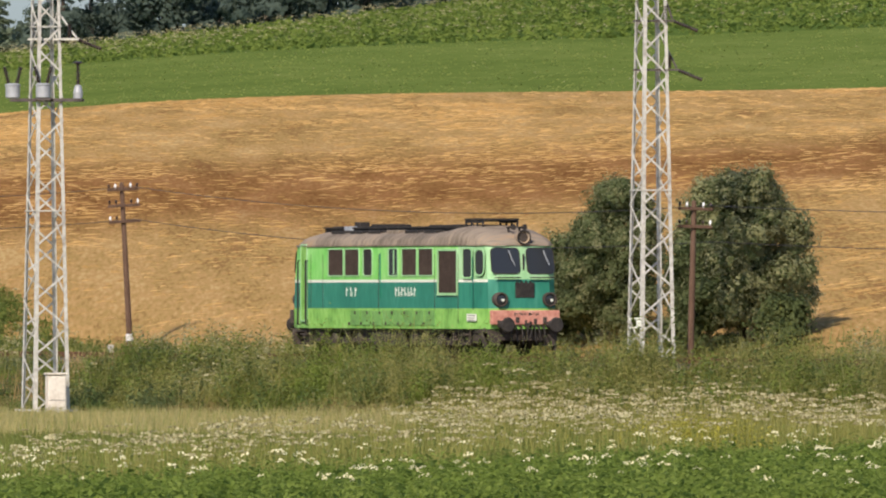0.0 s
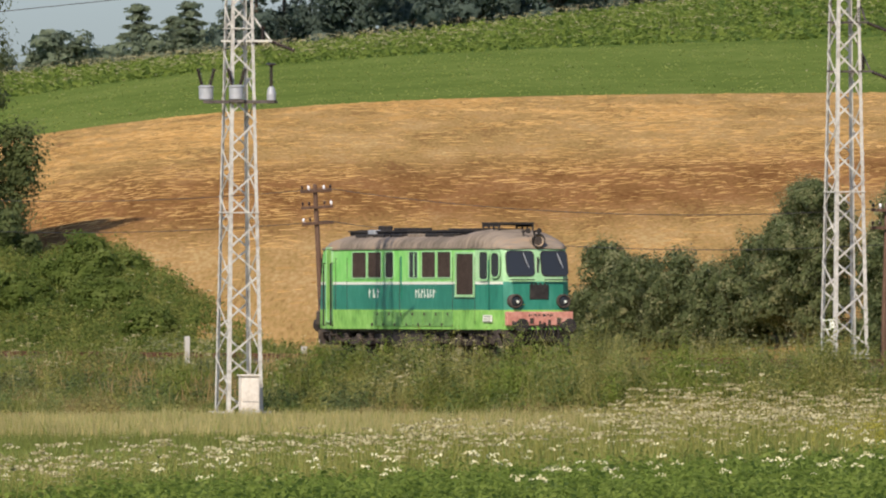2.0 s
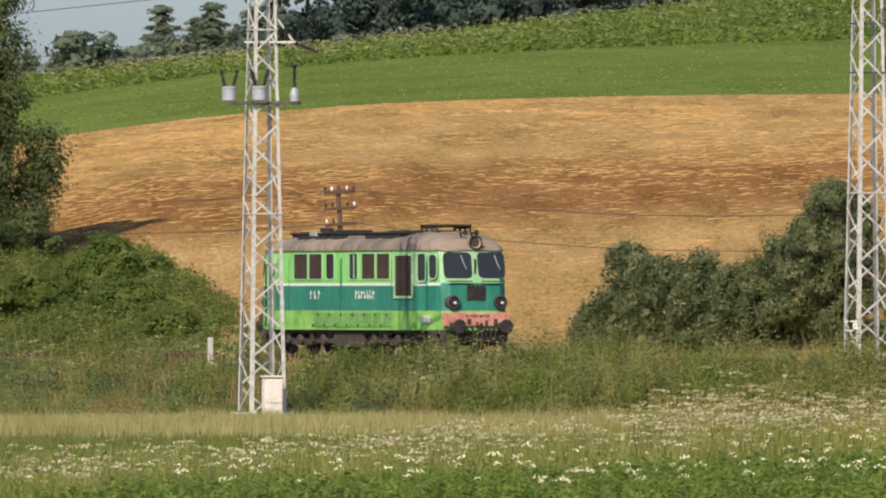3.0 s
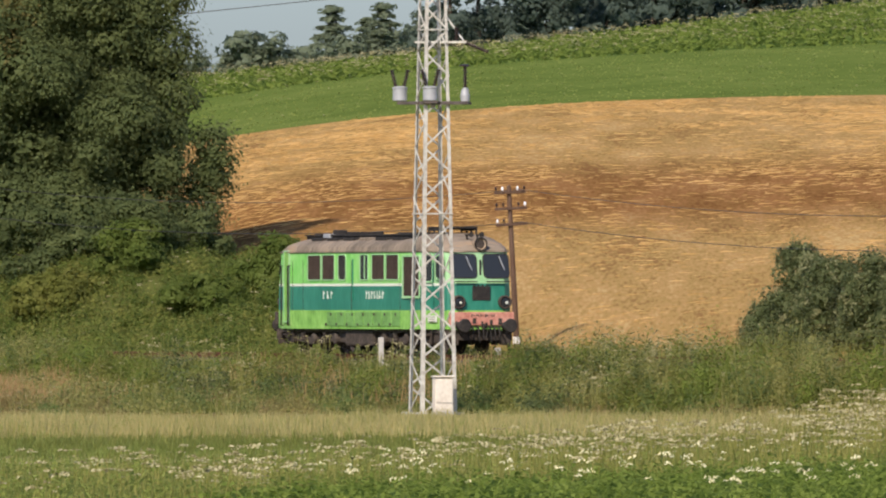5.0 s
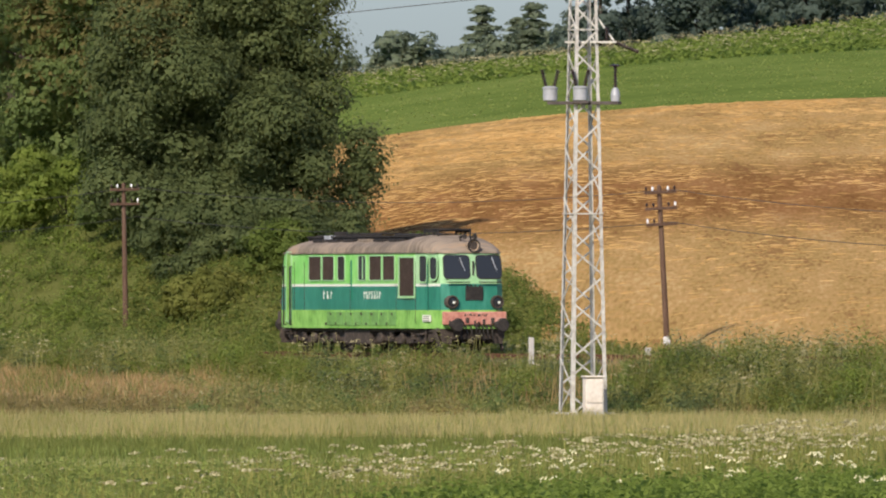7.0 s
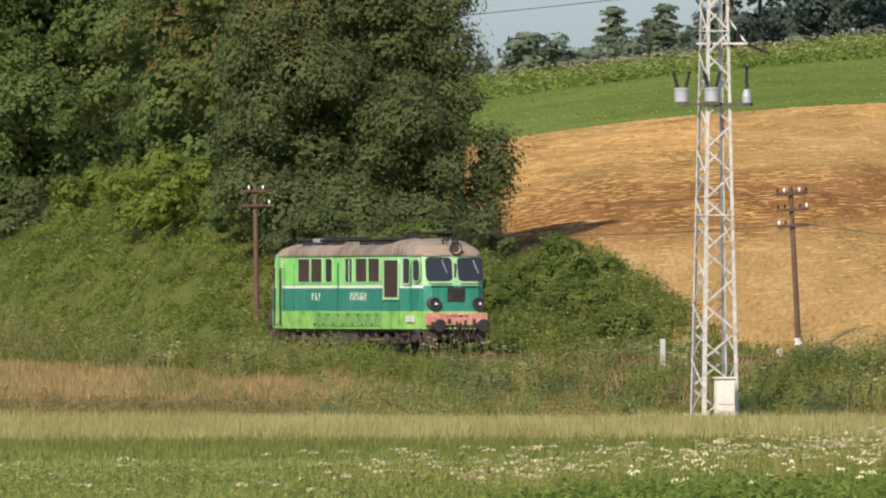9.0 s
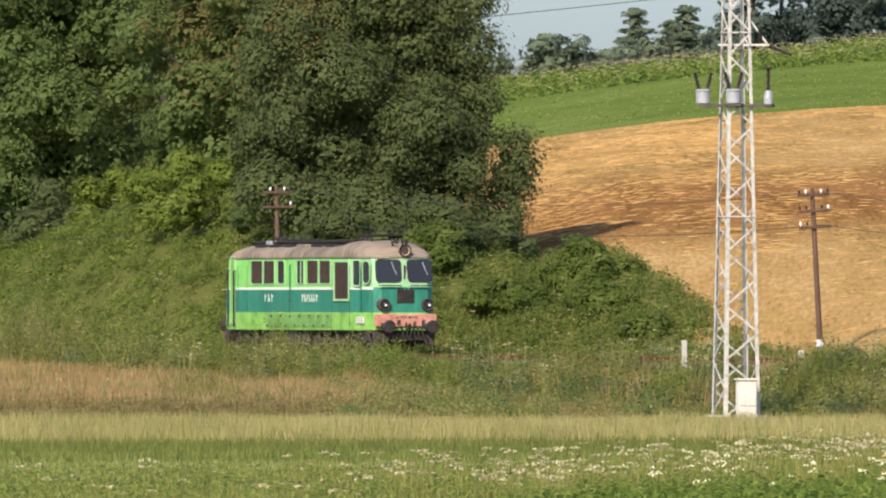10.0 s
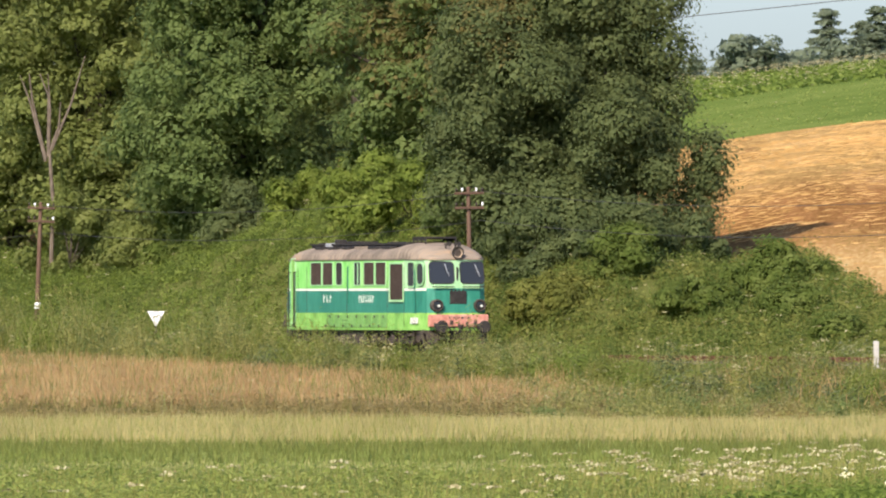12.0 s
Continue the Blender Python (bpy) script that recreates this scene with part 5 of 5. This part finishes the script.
    gx, gy, gt = np.repeat(hx, 4) + RNG.normal(0, .4, len(hx) * 4), np.repeat(hy, 4) + RNG.normal(0, .4, len(hx) * 4), np.repeat(tall, 4) * RNG.uniform(.5, 1.0, len(hx) * 4)
    gp = np.repeat(patch(hx, hy, 1.6, 19), 4)
    stuff("shoulder_grass", "tall seeding grass on the bank's shoulder", "grass", (blades(at_ground(gx, gy)[gp > .5], gt[gp > .5], .04, .3), M["weed"]), (blades(at_ground(gx, gy)[gp <= .5], gt[gp <= .5], .04, .3), M["weed_pale"]))
    stuff("bank_weeds", "bushy green weeds and nettles along the railway bank", "weeds",
          (clumps(x[big], y[big], .5, .8 * low[big], 40, .12, .5, .45), M["weed"]), (clumps(x[small], y[small], .5, .6 * low[small], 26, .12, .5, .45), M["weed_pale"]))
    d = dry & (RNG.random(len(x)) < .22)
    stuff("dry_tufts", "straw-coloured dry tufts among the bank weeds", "weeds", (clumps(x[d], y[d], .45, .62 * low[d] + .1, 34, .13, .5, .3), M["weed_dry"]))
    # single tall dark weeds standing out of the grass
    t = (~pinkzone) & ~foot & (RNG.random(len(x)) < .04) & (q < -3.6) & (p3 > .4)
    stuff("tall_weeds", "dark tall mugwort and nettle clumps on the bank", "weeds", (clumps(x[t], y[t], .55, .95 * np.clip(low[t] + .2, 0, 1), 75, .12, .5, .4), M["leaf_oak"]))
    # single bushy weeds standing along the bank's front, with dry and flowering patches between
    def front(n, q0, deep):
        fx = RNG.uniform(-47, 15, n)
        fy = np.maximum(449.5, 444 + (q0 - (fx - FRONT0[0]) * AWAY[0]) / AWAY[1]) + RNG.uniform(0, 1, n) ** 1.6 * deep
        ok = (RNG.random(n) < np.where((fx < -17) & (fy > 455), .3, 1.0)) & (across(fx, fy) < -3.5) & (np.hypot(fx - MA[0], fy - MA[1]) > 1.7)
        return fx[ok], fy[ok]
    fx, fy = [np.concatenate(v) for v in zip(front(130, -8.5, 10), front(120, -8.5, 34))]
    tone = np.arange(len(fx)) % 3
    hh = RNG.uniform(.7, 1.5, len(fx))
    stuff("bank_bushes", "bushy nettle and mugwort clumps along the bank's front", "weeds",
          *[(clumps(fx[tone == i], fy[tone == i], 1.0, hh[tone == i], 300, .13, .5, .5), M[mt]) for i, mt in enumerate(("leaf_dark", "weed", "leaf_thicket"))])
    fx, fy = front(42, -8, 30)
    fx, fy = np.repeat(fx, 110) + RNG.normal(0, .6, len(fx) * 110), np.repeat(fy, 110) + RNG.normal(0, 1.5, len(fy) * 110)
    stuff("dry_patches", "orange-brown dry grass patches among the bank weeds", "grass", (blades(at_ground(fx, fy), .85, .045, .28), M["grass_pink"]))
    fx, fy = front(60, -8, 26)
    fx, fy = np.repeat(fx, 22) + RNG.normal(0, .5, len(fx) * 22), np.repeat(fy, 22) + RNG.normal(0, .8, len(fy) * 22)
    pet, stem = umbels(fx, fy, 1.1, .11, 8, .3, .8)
    stuff("flower_patches", "clusters of cream wildflowers on the bank's front", "wildflowers", (pet, M["petal_dull"]), (stem, M["weed_pale"]))
    f = (r > .985) & (p2 > .35)
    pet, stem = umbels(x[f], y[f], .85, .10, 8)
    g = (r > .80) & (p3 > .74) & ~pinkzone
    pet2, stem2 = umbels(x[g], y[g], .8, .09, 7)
    stuff("bank_flowers", "scattered white wildflowers on the bank", "wildflowers", (pet, M["petal_dull"]), (stem, M["weed"]), (pet2, M["petal_dull"]), (stem2, M["weed_pale"]))


def behind_track():
    x, y = scatter(90000, 400, 640)
    q, a = across(x, y), along(x, y)
    k = (q > 2.6) & (q < 6.5 + 2 * bumps(x, y, 4) + 4 * smooth(a, -22, -14)) & (green_end(a, q) > -66)
    p = patch(x, y, 3, 21)
    stuff("trackside_weeds", "low weeds along the far side of the track", "weeds", (blades(at_ground(x[k], y[k]), .6, .05, .3), M["weed_pale"]), (clumps(x[k][::6], y[k][::6], .4, .55, 22, .13), M["weed"]))
    wa, wq = RNG.uniform(-62, 20, 70), RNG.uniform(3.4, 7.5, 70)
    wx, wy = FRONT0[0] + AHEAD[0] * wa + AWAY[0] * wq, FRONT0[1] + AHEAD[1] * wa + AWAY[1] * wq
    wx, wy = np.concatenate([wx, np.linspace(-3.6, 3.4, 22)]), np.concatenate([wy, np.linspace(486.5, 470.5, 22) + RNG.uniform(-1.5, 1.5, 22)])
    stuff("trackside_bushes", "grey-green bushy weeds beyond the rails", "weeds", (clumps(wx[::2], wy[::2], .6, 1.15, 170, .11, .5, .5), M["leaf_grey"]), (clumps(wx[1::2], wy[1::2], .6, 1.0, 150, .12, .5, .5), M["weed"]))
    s = (q > 2.6) & (q < 20) & (green_end(a, q) <= -59) & (a > -185)
    x, y, p, r = x[s], y[s], p[s], RNG.random(s.sum())
    c1, c2 = r < .30, (r > .30) & (r < .62) & (x > -27)
    c3 = (r > .30) & (r < .62) & (x <= -27)   # brighter grass on the open slope
    stuff("slope_scrub", "thick green nettles and grass on the cutting slope", "scrub", (clumps(x[c1], y[c1], .7, .35 + .75 * p[c1], 60, .125, .5, .55), M["scrub"]), (clumps(x[c2], y[c2], .7, .3 + .5 * p[c2], 40, .15, .5, .55), M["weed"]), (clumps(x[c3], y[c3], .7, .3 + .5 * p[c3], 40, .14, .5, .5), M["leaf_light"]),
          (blades(at_ground(x, y), .6, .06, .3), M["scrub"]))
    f = r > .965
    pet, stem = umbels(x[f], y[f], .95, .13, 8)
    stuff("slope_flowers", "scattered pale wildflowers on the slope", "wildflowers", (pet, M["petal_dull"]), (stem, M["weed"]))


def far_fields():
    # straw in swaths on the stubble
    x, y = scatter(80000, 455, 720, -.06, .06)
    k = across(x, y) > 7
    k &= ~((green_end(along(x, y), across(x, y)) < -60) & (across(x, y) < 18))
    x, y = x[k], y[k]
    keep = RNG.random(len(x)) < .12 + .8 * smooth(patch(x, y, 9, 41), .45, .8) * (.6 + .4 * smooth(y, 610, 680))
    x, y = x[keep], y[keep]
    n = len(x)
    ln, hh = RNG.uniform(.12, .45, n), RNG.uniform(.01, .03, n)
    ang = RNG.normal(.12, .5, n)
    d = np.stack([np.cos(ang), np.sin(ang), 0 * ang], 1) * ln[:, None]
    c = at_ground(x, y)
    up = np.stack([0 * hh, .25 * hh, hh], 1)
    # each wisp follows the lie of the slope
    ends = c + d
    ends[:, 2] = height(ends[:, 0], ends[:, 1])
    starts = c - d
    starts[:, 2] = height(starts[:, 0], starts[:, 1])
    wisp = np.stack([starts, ends, ends * .35 + starts * .65 + up * 1.2, starts * .8 + ends * .2 + up], 1)
    stuff("straw_swaths", "loose straw lying in swaths on the stubble", "straw", (wisp, M["straw"]))
    x, y = scatter(7000, 722, 850, -.055, .062)
    stuff("clover_crop", "short bright green crop on the hillside", "crop", (blades(at_ground(x, y), .07, .30, .8), M["grass_green"]))
    f = RNG.random(len(x)) < .035
    pet, stem = umbels(x[f], y[f], .35, .10, 6)
    stuff("clover_flowers", "few pale flowers in the green crop", "wildflowers", (pet, M["petal_dull"]))
    x, y = scatter(12000, 848, 990, -.055, .062)
    p = patch(x, y, 9, 31)
    crop = clumps(x, y, .35, .45 + .2 * p, 5, .36, .6, .6)
    f = RNG.random(len(x)) < .17 + .6 * smooth(patch(x, y * 2.2, 12, 32), .25, .8) * smooth(y, 870, 960)
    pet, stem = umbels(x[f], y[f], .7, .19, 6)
    stuff("far_potato_crop", "far potato crop in white flower along the crest", "crop", (crop[::2], M["potato"]), (crop[1::2], M["leaf_light"]), (pet, M["petal_dull"]))


near_fields()
lineside_weeds()
behind_track()
far_fields()


motions()
